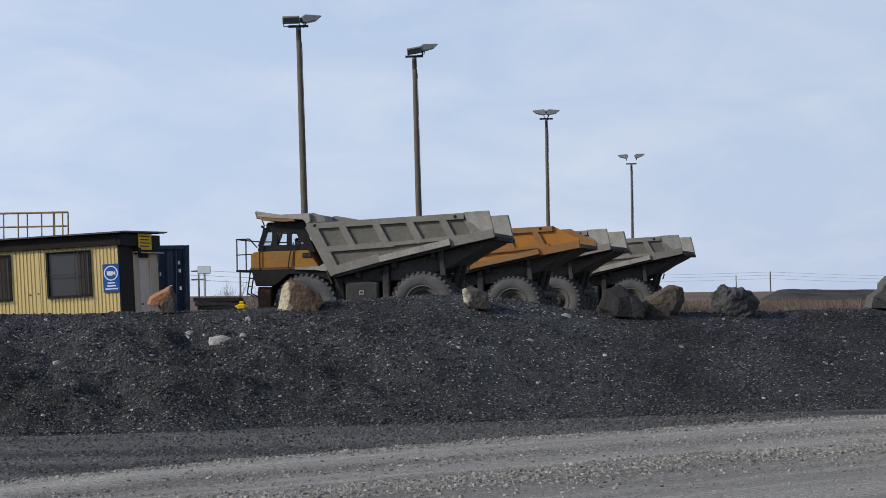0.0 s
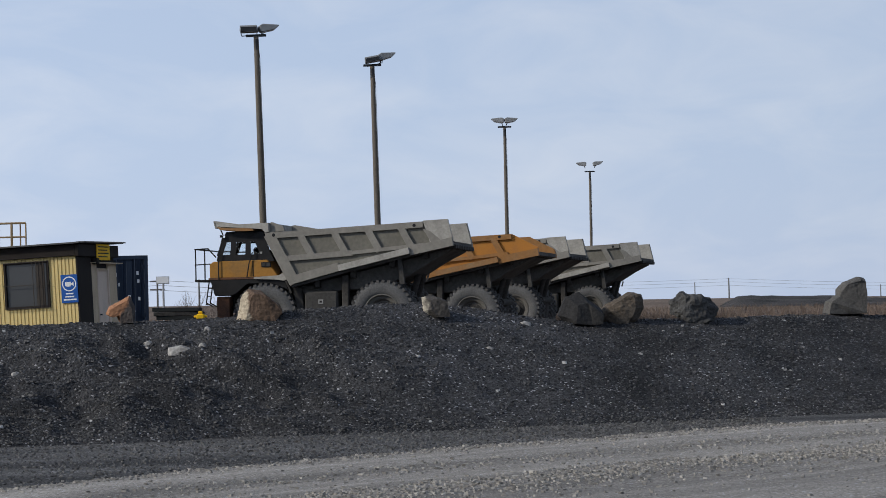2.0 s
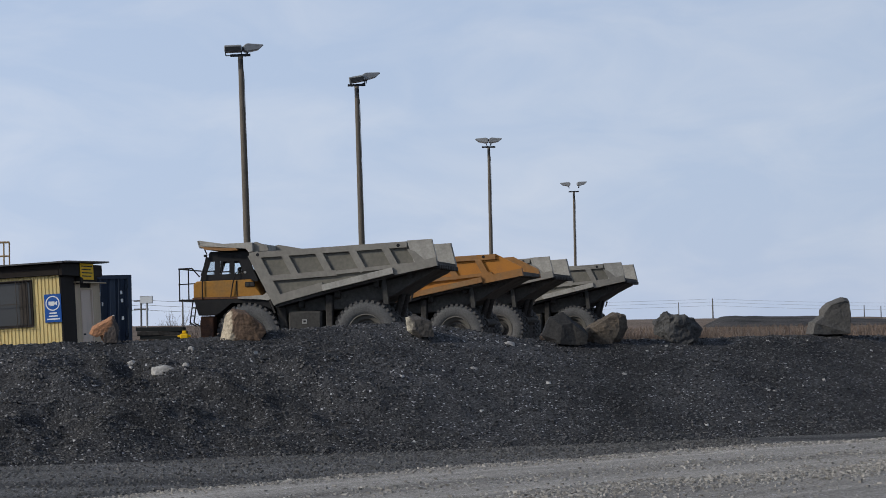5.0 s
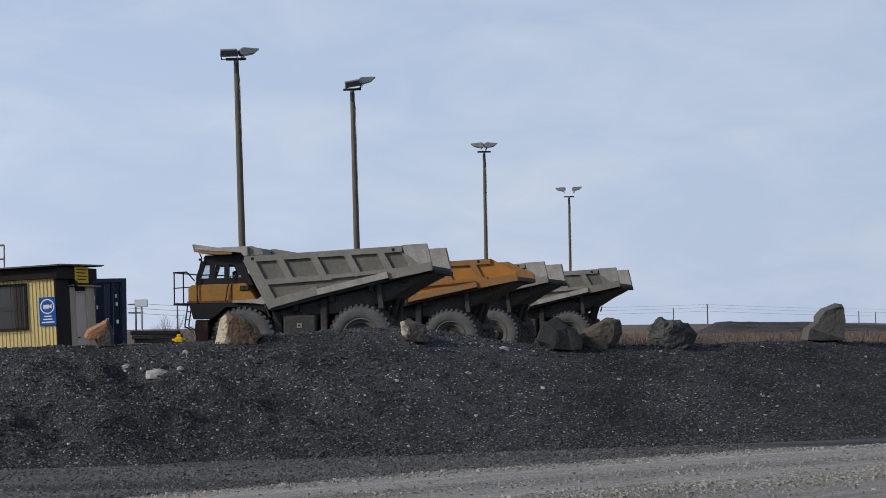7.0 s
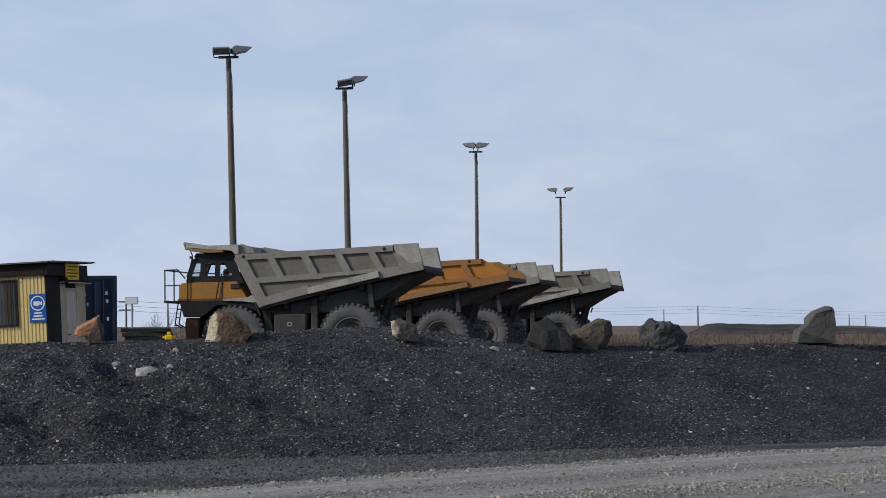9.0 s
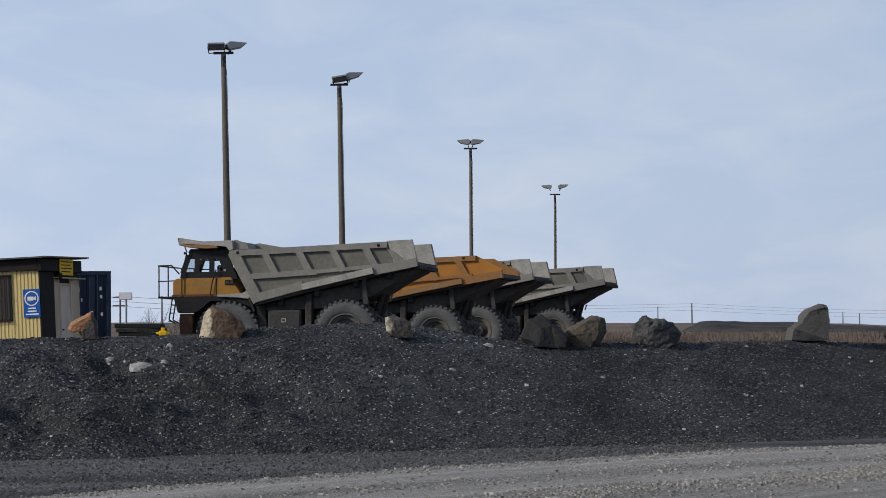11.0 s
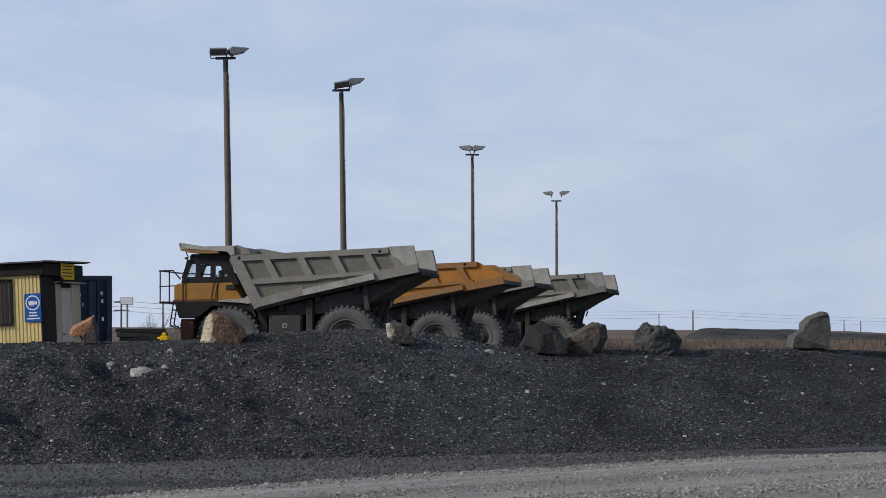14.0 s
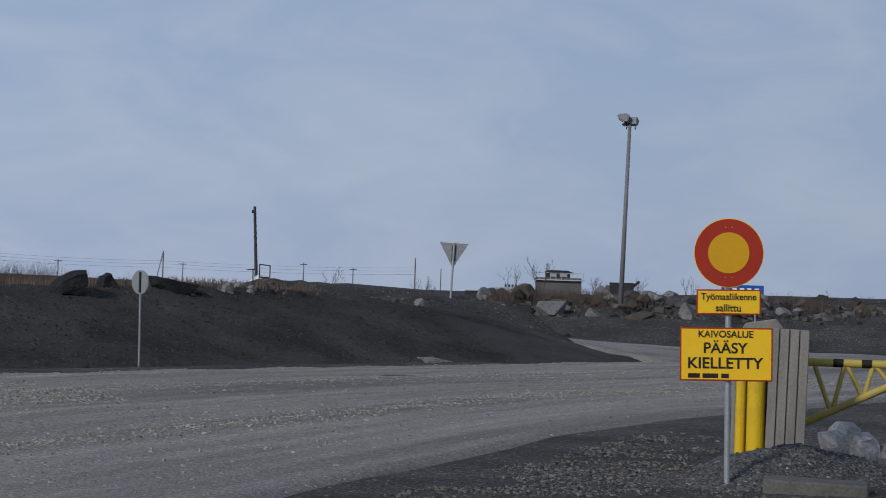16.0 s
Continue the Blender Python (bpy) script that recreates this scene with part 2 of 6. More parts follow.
M_FIELD = material("dry_grass_field", (0.17, 0.122, 0.088), 0.95, spot=(0.09, 0.07, 0.05), spot_amount=0.8, spot_scale=0.12, grain=0.4, grain_scale=3.0, bump=0.5, bump_size=0.1)
M_BERM_STONES = stones("berm_stones", (0.014, 0.014, 0.0148), (0.102, 0.1025, 0.107))
M_EARTHY_STONES = stones("earthy_stones", (0.022, 0.0196, 0.0175), (0.082, 0.0745, 0.0675))
M_ROCK_MID = material("mid_grey_rock", (0.21, 0.205, 0.195), 0.9, spot=(0.12, 0.115, 0.108), spot_amount=0.8, spot_scale=5.0, grain=0.3, grain_scale=22, bump=0.8, bump_size=0.03)
M_EDGE_STONES = stones("edge_stones", (0.024, 0.022, 0.0203), (0.215, 0.2, 0.183))
M_VERGE_STONES = stones("verge_stones", (0.04, 0.039, 0.038), (0.175, 0.17, 0.163))
M_ROAD_STONES = stones("road_stones", (0.16, 0.149, 0.131), (0.42, 0.395, 0.352))
M_PALE_STONES = stones("pale_stones", (0.25, 0.25, 0.245), (0.5, 0.49, 0.47))
M_ROCK_BROWN = material("brown_rock", (0.1, 0.08, 0.06), 0.9, spot=(0.06, 0.056, 0.05), spot_amount=0.8, spot_scale=2.2, grain=0.3, grain_scale=20, bump=0.8, bump_size=0.03)
M_ROCK_DARK = material("dark_rock", (0.02, 0.0195, 0.02), 0.85, spot=(0.042, 0.041, 0.041), spot_amount=0.7, spot_scale=3.0, grain=0.35, grain_scale=25, bump=0.8, bump_size=0.03)
M_ROCK_BLACK = material("blackish_split_rock", (0.024, 0.0235, 0.0235), 0.85, spot=(0.046, 0.045, 0.044), spot_amount=0.7, spot_scale=2.2, grain=0.3, grain_scale=25, bump=0.6, bump_size=0.02)
M_ROCK_GREY = material("grey_rock", (0.078, 0.077, 0.074), 0.9, spot=(0.036, 0.036, 0.037), spot_amount=0.8, spot_scale=2.6, grain=0.35, grain_scale=25, bump=0.8, bump_size=0.03)
M_ROCK_SLATE = material("slate_grey_rock", (0.105, 0.099, 0.09), 0.9, spot=(0.062, 0.06, 0.057), spot_amount=0.8, spot_scale=1.8, grain=0.25, grain_scale=25, bump=0.5, bump_size=0.02, streak=(1, 1, 0.35))
M_ROCK_PALE = material("pale_rock", (0.36, 0.35, 0.33), 0.9, spot=(0.2, 0.19, 0.18), spot_amount=0.8, spot_scale=3.0, grain=0.3, grain_scale=22, bump=0.8, bump_size=0.03)
M_HEAP = gravel("dark_earthy_gravel", (0.022, 0.0193, 0.0168), (0.085, 0.077, 0.0685), 0.05, bright=0.12, broad=0.4)


# ---- helpers for meshes ----
def part(name, bm, mat, parent=None, label="", smooth=False):
    """One mesh object from a bmesh, under a thing or a part."""
    me = bpy.data.meshes.new(name)
    bmesh.ops.recalc_face_normals(bm, faces=bm.faces)
    bm.to_mesh(me)
    bm.free()
    me.materials.append(mat)
    if smooth:
        for p in me.polygons:
            p.use_smooth = True
    ob = new(name, me)
    if parent:
        ob.parent = parent
    if label:
        tagged(ob, label)
    return ob


def thing(name, m, label, category, group="", kind=""):
    ob = new(name)
    ob.matrix_world = m
    return tagged(ob, label, category, group, kind)


def box(bm, x0, x1, y0, y1, z0, z1, bevel=0.0):
    r = bmesh.ops.create_cube(bm, size=1.0, matrix=Matrix.LocRotScale(((x0 + x1) / 2, (y0 + y1) / 2, (z0 + z1) / 2), None, (abs(x1 - x0), abs(y1 - y0), abs(z1 - z0))))
    if bevel:
        edges = list({e for v in r["verts"] for e in v.link_edges})
        bmesh.ops.bevel(bm, geom=edges, offset=bevel, segments=1, affect="EDGES", clamp_overlap=True)
    return bm


def boxed(x0, x1, y0, y1, z0, z1, bevel=0.0):
    return box(bmesh.new(), x0, x1, y0, y1, z0, z1, bevel)


def tube(bm, a, b, r0, r1=None, seg=10):
    """A straight round bar from a to b."""
    a, b = Vector(a), Vector(b)
    d = b - a
    m = Matrix.Translation((a + b) / 2) @ d.to_track_quat("Z", "Y").to_matrix().to_4x4()
    bmesh.ops.create_cone(bm, cap_ends=True, segments=seg, radius1=r0, radius2=r0 if r1 is None else r1, depth=d.length, matrix=m)
    return bm


def tubed(a, b, r0, r1=None, seg=10):
    return tube(bmesh.new(), a, b, r0, r1, seg)


def prism(bm, outline, y0, y1):
    """A slab with an outline in x and z, from y0 to y1."""
    f = [bm.verts.new((x, y0, z)) for x, z in outline]
    g = [bm.verts.new((x, y1, z)) for x, z in outline]
    bm.faces.new(f)
    bm.faces.new(g[::-1])
    for i in range(len(f)):
        j = (i + 1) % len(f)
        bm.faces.new((f[i], g[i], g[j], f[j]))
    return bm


def prismed(outline, y0, y1, bevel=0.0):
    bm = prism(bmesh.new(), outline, y0, y1)
    if bevel:
        bmesh.ops.bevel(bm, geom=list(bm.edges), offset=bevel, segments=1, affect="EDGES", clamp_overlap=True)
    return bm


def grid_object(name, xs, ys, point, mat, smooth=True):
    """A sheet: point(a, b) for every a in xs and b in ys."""
    verts = [point(a, b) for a in xs for b in ys]
    n = len(ys)
    faces = [(i * n + j, (i + 1) * n + j, (i + 1) * n + j + 1, i * n + j + 1) for i in range(len(xs) - 1) for j in range(n - 1)]
    me = bpy.data.meshes.new(name)
    me.from_pydata(verts, [], faces)
    me.materials.append(mat)
    if smooth:
        for p in me.polygons:
            p.use_smooth = True
    return new(name, me)


def line(x, pts):
    """Height of a polyline at x."""
    return float(np.interp(x, [p[0] for p in pts], [p[1] for p in pts]))


def ease(v):
    v = min(max(v, 0.0), 1.0)
    return v * v * (3 - 2 * v)


def hum(x, y, scale, seed=0.0):
    return noise.noise((x * scale + seed, y * scale - seed, seed * 1.7))


# ---- the land ----
ROAD_FAR = [(-60, -30), (-20, 10), (-4.9, 25.0), (-2.7, 28.4), (0, 31.0), (3.5, 34.1), (7, 36.6), (13, 40.6), (20, 44.4), (30, 49.4), (36, 52.2), (60, 63), (120, 88)]
ROAD_NEAR = [(-60, -51), (-20, -11), (0, 9.0), (8, 17.1), (11.2, 20.3), (14.4, 23.5), (18.2, 26.9), (20.2, 28.3), (30, 34.0), (60, 48), (120, 72)]
TOE = [(-40, 24), (-12, 33.0), (-6.7, 34.6), (0, 36.2), (4, 37.2), (8, 38.8), (13, 41.8), (20, 45.5), (26, 48.6), (33, 52.2), (40, 56.2)]
CREST = [(-40, 1.81), (-8, 1.83), (-5, 1.81), (-3.5, 1.86), (-2, 1.96), (-1, 2.04), (0.2, 2.06), (1.2, 1.96), (2.2, 1.77), (3.3, 1.63), (5, 1.65), (8, 1.66), (12, 1.56), (17, 1.54), (22, 1.66), (26.5, 1.58), (28, 1.42), (29.6, 1.28), (32, 1.14), (34, 0.86), (35, 0.62), (36.5, 0.0), (38.5, -0.35)]
SKYLINE = [(-180, 3.5), (-6, 4.4), (9, 3.7), (12, 3.5), (15, 2.6), (18, 2.1), (23, 1.45), (26, 2.3), (28.5, 1.6), (31, 1.6), (36, 2.4), (180, 3)]


def behind_toe(x, y):
    s = (line(x + 0.5, TOE) - line(x - 0.5, TOE))
    return (y - line(x, TOE)) / math.sqrt(1 + s * s)


def land(x, y):
    """Height of the ground."""
    r, az = math.hypot(x, y), math.degrees(math.atan2(x, y))
    z = 0.0
    if y > 20:
        end = 1 - ease((az - 27.5) / 3)
        z += 0.95 * ease((behind_toe(x, y) - 5) / 5) * end
        z += (1.5 * ease((r - 79) / 15) - 0.12 * ease((r - 56) / 6) * (r < 80)) * (1 - end)
    if 1 < az < 26:
        z += 0.42 * ease((r - 96) / 40) * (1 - ease((r - 170) / 60)) * ease((az - 1) / 3) * ease((26 - az) / 3)
    far = ease((r - 110) / 190)
    z += (line(az, SKYLINE) - 0.0 - z) * far
    return z + 0.03 * hum(x, y, 0.3) * (1 - far) - 0.02


def berm(x, e):
    """Point on the heap e metres behind its foot."""
    s = line(x + 0.7, TOE) - line(x - 0.7, TOE)
    c = math.sqrt(1 + (s / 1.4) ** 2)
    y = line(x, TOE) + e * c
    top = line(x, CREST)
    floor = land(x, y) - 0.25
    if e < 5.0:
        u = max(e, 0) / 5.0
        k = 0.72 * u + 0.28 * ease(u)
        z = -0.12 + (top + 0.12) * k
        if e < 0.3:
            z = -0.12
        left = ease((3 - x) / 8)
        slump = 0.3 * hum(x, y, 0.6, 3) + 0.66 * (0.27 - abs(hum(x + 0.9 * e, e, 0.62, 11))) + 0.42 * (0.27 - abs(hum(x + 0.7 * e, 1.4 * e, 1.35, 17))) + 0.12 * hum(x, y, 2.6, 7)
        z += slump * left * math.sin(math.pi * min(u * 1.06, 1.0)) ** 0.8
        z += (0.1 * hum(x + 0.5 * e, e, 0.5, 23) + 0.08 * (0.3 - abs(hum(x + 0.6 * e, e, 1.1, 29)))) * (1 - left) * math.sin(math.pi * u)
    elif e < 7.4:
        z = top
    else:
        z = top + (floor - top) * ease((e - 7.4) / 5)
    mid = 1 if 0.3 < e < 11 else 0
    z += mid * (0.035 * hum(x, y, 1.1, 1) + 0.03 * hum(x, y, 3.3, 2) + 0.018 * hum(x, y, 8, 5))
    return x, y, z


azimuths = list(np.arange(-180, -24, 6.0)) + list(np.arange(-24, 48, 0.4)) + list(np.arange(48, 181, 6.0))
radii = [0.001, 3, 6, 9, 12, 15] + list(np.arange(17, 100, 1.0)) + list(np.arange(100, 320, 8.0)) + [330, 400, 600, 1000, 2000, 4200]


def ground_point(a, r):
    x, y = r * math.sin(radians(a)), r * math.cos(radians(a))
    return x, y, land(x, y)


def brown(x, y):
    """Where dry grass grows: behind the bank and far off."""
    r, az = math.hypot(x, y), math.degrees(math.atan2(x, y))
    return (r > 106 and az < 19.5) or (2.0 < az < 19 + 2.5 * hum(x, y, 0.4, 2) and y > 20 and behind_toe(x, y) > 9.5)


ground = tagged(grid_object("ground", azimuths, radii, ground_point, M_FIELD), "flat gravelly ground with dry brown grass farther off", "ground", kind="structure")
gb = bmesh.new()
gb.from_mesh(ground.data)
bmesh.ops.remove_doubles(gb, verts=gb.verts, dist=0.004)      # closes the middle and the seam
gb.to_mesh(ground.data)
gb.free()
ground.data.materials.append(M_SHOULDER)
ground.data.materials.append(M_STRIP)
ground.data.materials.append(M_HEAP)
for p in ground.data.polygons:
    on_strip = -30 < p.center.x < 12 and line(p.center.x, ROAD_FAR) - 1 < p.center.y < line(p.center.x, TOE) + 1.5
    p.material_index = 0 if brown(p.center.x, p.center.y) else 2 if on_strip else 3 if p.center.y > 50 else 1


def road_point(x, f):
    a, b = line(x, ROAD_NEAR), line(x, ROAD_FAR)
    edge = 0.25 * hum(x, f * 3, 0.7, 4)
    y = a + (b - a) * f + (edge if f in (0.0, 1.0) else 0)
    z = 0.03 + 0.02 * math.sin(f * 31 + 0.6 * hum(x, 0, 0.15)) + 0.03 * hum(x, y, 0.45, 6) + 0.015 * hum(x, y, 1.6, 8)
    rim = ease(min(f, 1 - f) / 0.03)
    return x, y, z * rim - 0.085 * (1 - rim)


def lanes(ob, along, across, wide=22):
    """Keep each vertex's place along and across the lane, for the wear of its surface."""
    at = ob.data.attributes.new("lane", "FLOAT_VECTOR", "POINT")
    n = len(across)
    for i, a in enumerate(along):
        for j, b in enumerate(across):
            at.data[i * n + j].vector = (a, b * wide, 0)


ROAD_X, ROAD_F = list(np.arange(-30, 62, 0.25)), [0.0, 0.004] + list(np.linspace(0.01, 0.99, 120)) + [0.996, 1.0]
road = tagged(grid_object("road", ROAD_X, ROAD_F, road_point, M_ROAD),
              "wide grey gravel haul road with wheel tracks and loose stones", "road", kind="structure")

lanes(road, ROAD_X, ROAD_F)
heap = tagged(grid_object("gravel_berm", list(np.arange(-26, 38.1, 0.12)), list(np.arange(-0.3, 13.3, 0.12)), berm, M_BERM),
              "long low bank of dark crushed rock along the road", "gravel bank")


# ---- boulders ----
def boulder(x, y, z, w, h, mat, label, seed, depth=None, cuts=9, lean=0.0, sharp=1.0, group="boulders along the bank"):
    """A broken block: a ball flattened by random cutting planes, then roughened."""
    rng = random.Random(seed)
    bm = bmesh.new()
    bmesh.ops.create_icosphere(bm, subdivisions=4, radius=0.75)
    for _ in range(cuts):
        nrm = Vector((rng.uniform(-1, 1), rng.uniform(-1, 1), rng.uniform(-0.8, 0.9))).normalized()
        d = rng.uniform(0.36, 0.52)
        for v in bm.verts:
            k = v.co.dot(nrm) - d
            if k > 0:
                v.co -= nrm * k * sharp
    for v in bm.verts:
        q = v.co * 3 + Vector((seed, seed * 2, 0))
        v.co += v.co.normalized() * (0.035 * noise.noise(q) + 0.02 * noise.noise(q * 3))
    lo = [min(v.co[i] for v in bm.verts) for i in range(3)]
    hi = [max(v.co[i] for v in bm.verts) for i in range(3)]
    size = (w, depth or w * 0.8, h * 1.12)
    for v in bm.verts:
        for i in range(3):
            v.co[i] = ((v.co[i] - lo[i]) / (hi[i] - lo[i]) - (0.5 if i < 2 else 0.11)) * size[i]
        v.co.x += lean * v.co.z
    ob = part("boulder", bm, mat)
    ob.matrix_world = pose(x, y, z)
    return tagged(ob, label, "boulder", group)



def hewn_boulder(x, y, z, w, h, outline, mat, label, seed, depth=0.62, rough=1.0, sunk=0.02, skew=0.0, low=0.1):
    """A block broken along flat faces: the hull of an outline at three depths, split and roughened."""
    rng = random.Random(seed)
    bm = bmesh.new()
    for yy, k, n in ((-0.5, 0.62, 1), (-0.22, 0.96, 1), (0.15, 1.0, 1), (0.5, 0.7, 1)):
        for a, b in outline:
            bm.verts.new((((a - 0.5) * (k + rng.uniform(-0.1, 0.1)) + rng.uniform(-0.04, 0.04) - skew * yy) * w, yy * depth * w + rng.uniform(-0.05, 0.05) * w, (-0.04 + low * yy * depth * w / h if b < 0.03 else b if b < 0.3 else b * (0.75 + 0.25 * k)) * h))
    hull = bmesh.ops.convex_hull(bm, input=bm.verts)
    junk = [v for v in bm.verts if not v.link_faces]
    bmesh.ops.delete(bm, geom=junk, context="VERTS")
    bmesh.ops.dissolve_limit(bm, angle_limit=radians(9), verts=bm.verts, edges=bm.edges)
    bmesh.ops.triangulate(bm, faces=bm.faces)
    for _ in range(3):
        bmesh.ops.subdivide_edges(bm, edges=[e for e in bm.edges if e.calc_length() > 0.06], cuts=1, use_grid_fill=True)
        bmesh.ops.triangulate(bm, faces=bm.faces)
    bm.normal_update()
    for v in bm.verts:
        q = v.co * 4.5 + Vector((seed * 3.1, 0, seed))
        v.co += v.normal * rough * (0.03 * noise.noise(q) + 0.022 * noise.noise(q * 2.7) + 0.01 * noise.noise(q * 7))
    lo, hi, top = min(v.co.x for v in bm.verts), max(v.co.x for v in bm.verts), max(v.co.z for v in bm.verts)
    for v in bm.verts:
        v.co.x = ((v.co.x - lo) / (hi - lo) - 0.5) * w
        v.co.z *= h / top if v.co.z > 0 else 1
    ob = part("boulder", bm, mat)
    k = 1 + 0.5 * w / y
    ob.matrix_world = pose(x * k, y * k, z - sunk)
    return tagged(ob, label, "boulder", "boulders along the bank")


def rock_block(x, y, z, w, h, outline, mat, label, seed, cap=(0.08, 0.0, 0.8), depth=0.7, rough=1.0, group="boulders along the bank"):
    """A quarried block: its outline stretched back in depth, with a flat front face that is set off and smaller, then chipped."""
    rng = random.Random(seed)
    bm = bmesh.new()
    mid = Vector((sum(p[0] for p in outline), sum(p[1] for p in outline))) / len(outline)
    rings = []
    for f, k, dx, dz in ((-0.5, cap[2], cap[0], cap[1]), (-0.16, 1.0, 0.0, 0.0), (0.2, 0.98, 0.0, 0.0), (0.5, 0.66, -0.03, -0.05)):
        ring = []
        for p in outline:
            q = mid + (Vector(p) - mid) * k + Vector((dx, dz))
            zz = q.y if p[1] > 0.12 else min(q.y, 0.06) - 0.06
            ring.append(bm.verts.new(((q.x - 0.5 + rng.uniform(-0.02, 0.02)) * w, (f * depth + rng.uniform(-0.05, 0.05)) * w, (zz + rng.uniform(-0.015, 0.015)) * h)))
        rings.append(ring)
    n = len(outline)
    for r0, r1 in zip(rings, rings[1:]):
        for i in range(n):
            j = (i + 1) % n
            bm.faces.new((r0[i], r0[j], r1[j], r1[i]))
    bm.faces.new(rings[0][::-1])
    bm.faces.new(rings[-1])
    bmesh.ops.triangulate(bm, faces=bm.faces)
    for _ in range(4):
        bmesh.ops.subdivide_edges(bm, edges=[e for e in bm.edges if e.calc_length() > 0.05], cuts=1, use_grid_fill=True)
        bmesh.ops.triangulate(bm, faces=bm.faces)
    bmesh.ops.recalc_face_normals(bm, faces=bm.faces)
    bm.normal_update()
    for v in bm.verts:
        q = v.co * 4.0 + Vector((seed * 3.1, 0, seed))
        v.co += v.normal * rough * (0.022 * noise.noise(q) + 0.016 * abs(noise.noise(q * 2.3)) + 0.008 * noise.noise(q * 6))
    ob = part("boulder", bm, mat)
    k = 1 + 0.4 * w / y
    ob.matrix_world = pose(x * k, y * k, z - 0.02)
    return tagged(ob, label, "boulder", group)


rock_block(-4.96, 40.1, 1.87, 0.49, 0.46, [(0, 0.32), (0.1, 0.6), (0.82, 1), (0.96, 0.6), (1, 0), (0.5, 0), (0.44, 0.3), (0.2, 0.22)], M_ROCK_RUST, "small rusty orange boulder on the gravel bank", 3, cap=(0.05, -0.04, 0.85))
rock_block(-2.54, 40.3, 1.86, 0.8, 0.55, [(0, 0.1), (0.14, 0.78), (0.27, 1), (0.53, 0.94), (0.93, 0.5), (1, 0.2), (0.8, 0), (0.1, 0.0)], M_ROCK_SPLIT, "large cream and brown boulder on the gravel bank", 11, cap=(0.13, -0.05, 0.8))
rock_block(0.57, 40.7, 1.84, 0.46, 0.38, [(0, 0.9), (0.4, 1), (0.93, 0.76), (1, 0.1), (0.4, 0), (0.04, 0.3)], M_ROCK_CHIP, "small cream block of stone on the gravel bank", 5, cap=(0.2, -0.04, 0.74))
rock_block(3.24, 41.9, 1.69, 0.82, 0.54, [(0, 0.22), (0.2, 0.84), (0.5, 1), (0.62, 0.85), (1, 0.36), (0.96, 0.1), (0.63, 0), (0.12, 0.1)], M_ROCK_BLACK, "black angular boulder on the gravel bank", 21, cap=(0.16, -0.2, 0.72), rough=0.8)
hewn_boulder(4.03, 42.2, 1.64, 0.86, 0.58, [(0, 0.42), (0.2, 0.6), (0.75, 1), (0.98, 0.9), (0.97, 0.5), (0.8, 0.05), (0.6, 0), (0.05, 0.05)], M_ROCK_BROWN, "brown sloping boulder on the gravel bank", 8)
hewn_boulder(5.46, 42.7, 1.59, 0.96, 0.63, [(0, 0.75), (0.2, 1), (0.5, 0.92), (0.8, 0.82), (1, 0.45), (0.95, 0.1), (0.6, 0), (0.3, 0.05), (0.02, 0.35)], M_ROCK_GREY, "craggy dark grey layered boulder on the gravel bank", 14, rough=2.0)
rock_block(8.74, 45.0, 1.72, 0.85, 0.72, [(0, 0.1), (0.03, 0.33), (0.29, 0.5), (0.33, 0.66), (0.48, 0.86), (0.83, 1), (0.95, 0.95), (1, 0.5), (0.99, 0.06), (0.5, 0)], M_ROCK_SLATE, "tall grey wedge-shaped boulder on the gravel bank", 31, cap=(0.02, -0.03, 0.88), rough=0.7)
rock_block(10.94, 46.2, 1.61, 0.74, 0.7, [(0, 0.25), (0.1, 0.66), (0.4, 0.93), (0.72, 1), (0.95, 0.78), (1, 0.1), (0.2, 0)], M_ROCK_DARK, "upright rounded dark grey boulder on the gravel bank", 17, cap=(0.08, -0.06, 0.8), rough=1.3)
rock_block(13.96, 47.6, 1.57, 0.62, 0.52, [(0, 0.2), (0.15, 0.7), (0.4, 1), (0.9, 0.7), (1, 0.1), (0.2, 0)], M_ROCK_GREY, "small grey boulder on the gravel bank", 19, cap=(0.1, -0.05, 0.78), rough=1.2)
rock_block(16.84, 48.9, 1.45, 0.98, 0.52, [(0, 0.1), (0.3, 0.55), (0.68, 0.95), (0.95, 1), (1, 0.45), (0.88, 0), (0.25, 0.05)], M_ROCK_DARK, "dark wedge-shaped boulder on the gravel bank", 23, cap=(-0.02, -0.1, 0.86))
rock_block(18.26, 50.1, 1.55, 0.57, 0.38, [(0, 0.05), (0.15, 0.8), (0.5, 1), (0.67, 0.5), (1, 0.05), (0.5, 0)], M_ROCK_DARK, "small dark boulder among grass on the bank", 29)
rock_block(20.06, 50.6, 1.47, 1.15, 0.42, [(0, 1), (0.06, 0.5), (0.3, 0.05), (0.7, 0), (1, 0.5), (0.97, 0.62), (0.6, 0.7), (0.3, 0.78)], M_ROCK_DARK, "flat dark slab of rock on the bank", 37)


# ---- the parked dump trucks ----
M_BODY = material("dusty_grey_steel", (0.215, 0.203, 0.178), 0.75, spot=(0.275, 0.26, 0.228), spot_amount=0.7, spot_scale=0.9, grain=0.1, grain_scale=9, bump=0.15, bump_size=0.02, streak=(1, 1, 0.5))
# dust-bleached edges; the same pale tone paints sunlight onto the liner
M_BODY_EDGE = material("dust_bleached_sunlit_steel", (0.355, 0.34, 0.305), 0.8, spot=(0.2, 0.19, 0.17), spot_amount=0.6, spot_scale=2.2, grain=0.12, grain_scale=12, bump=0.15, bump_size=0.02)
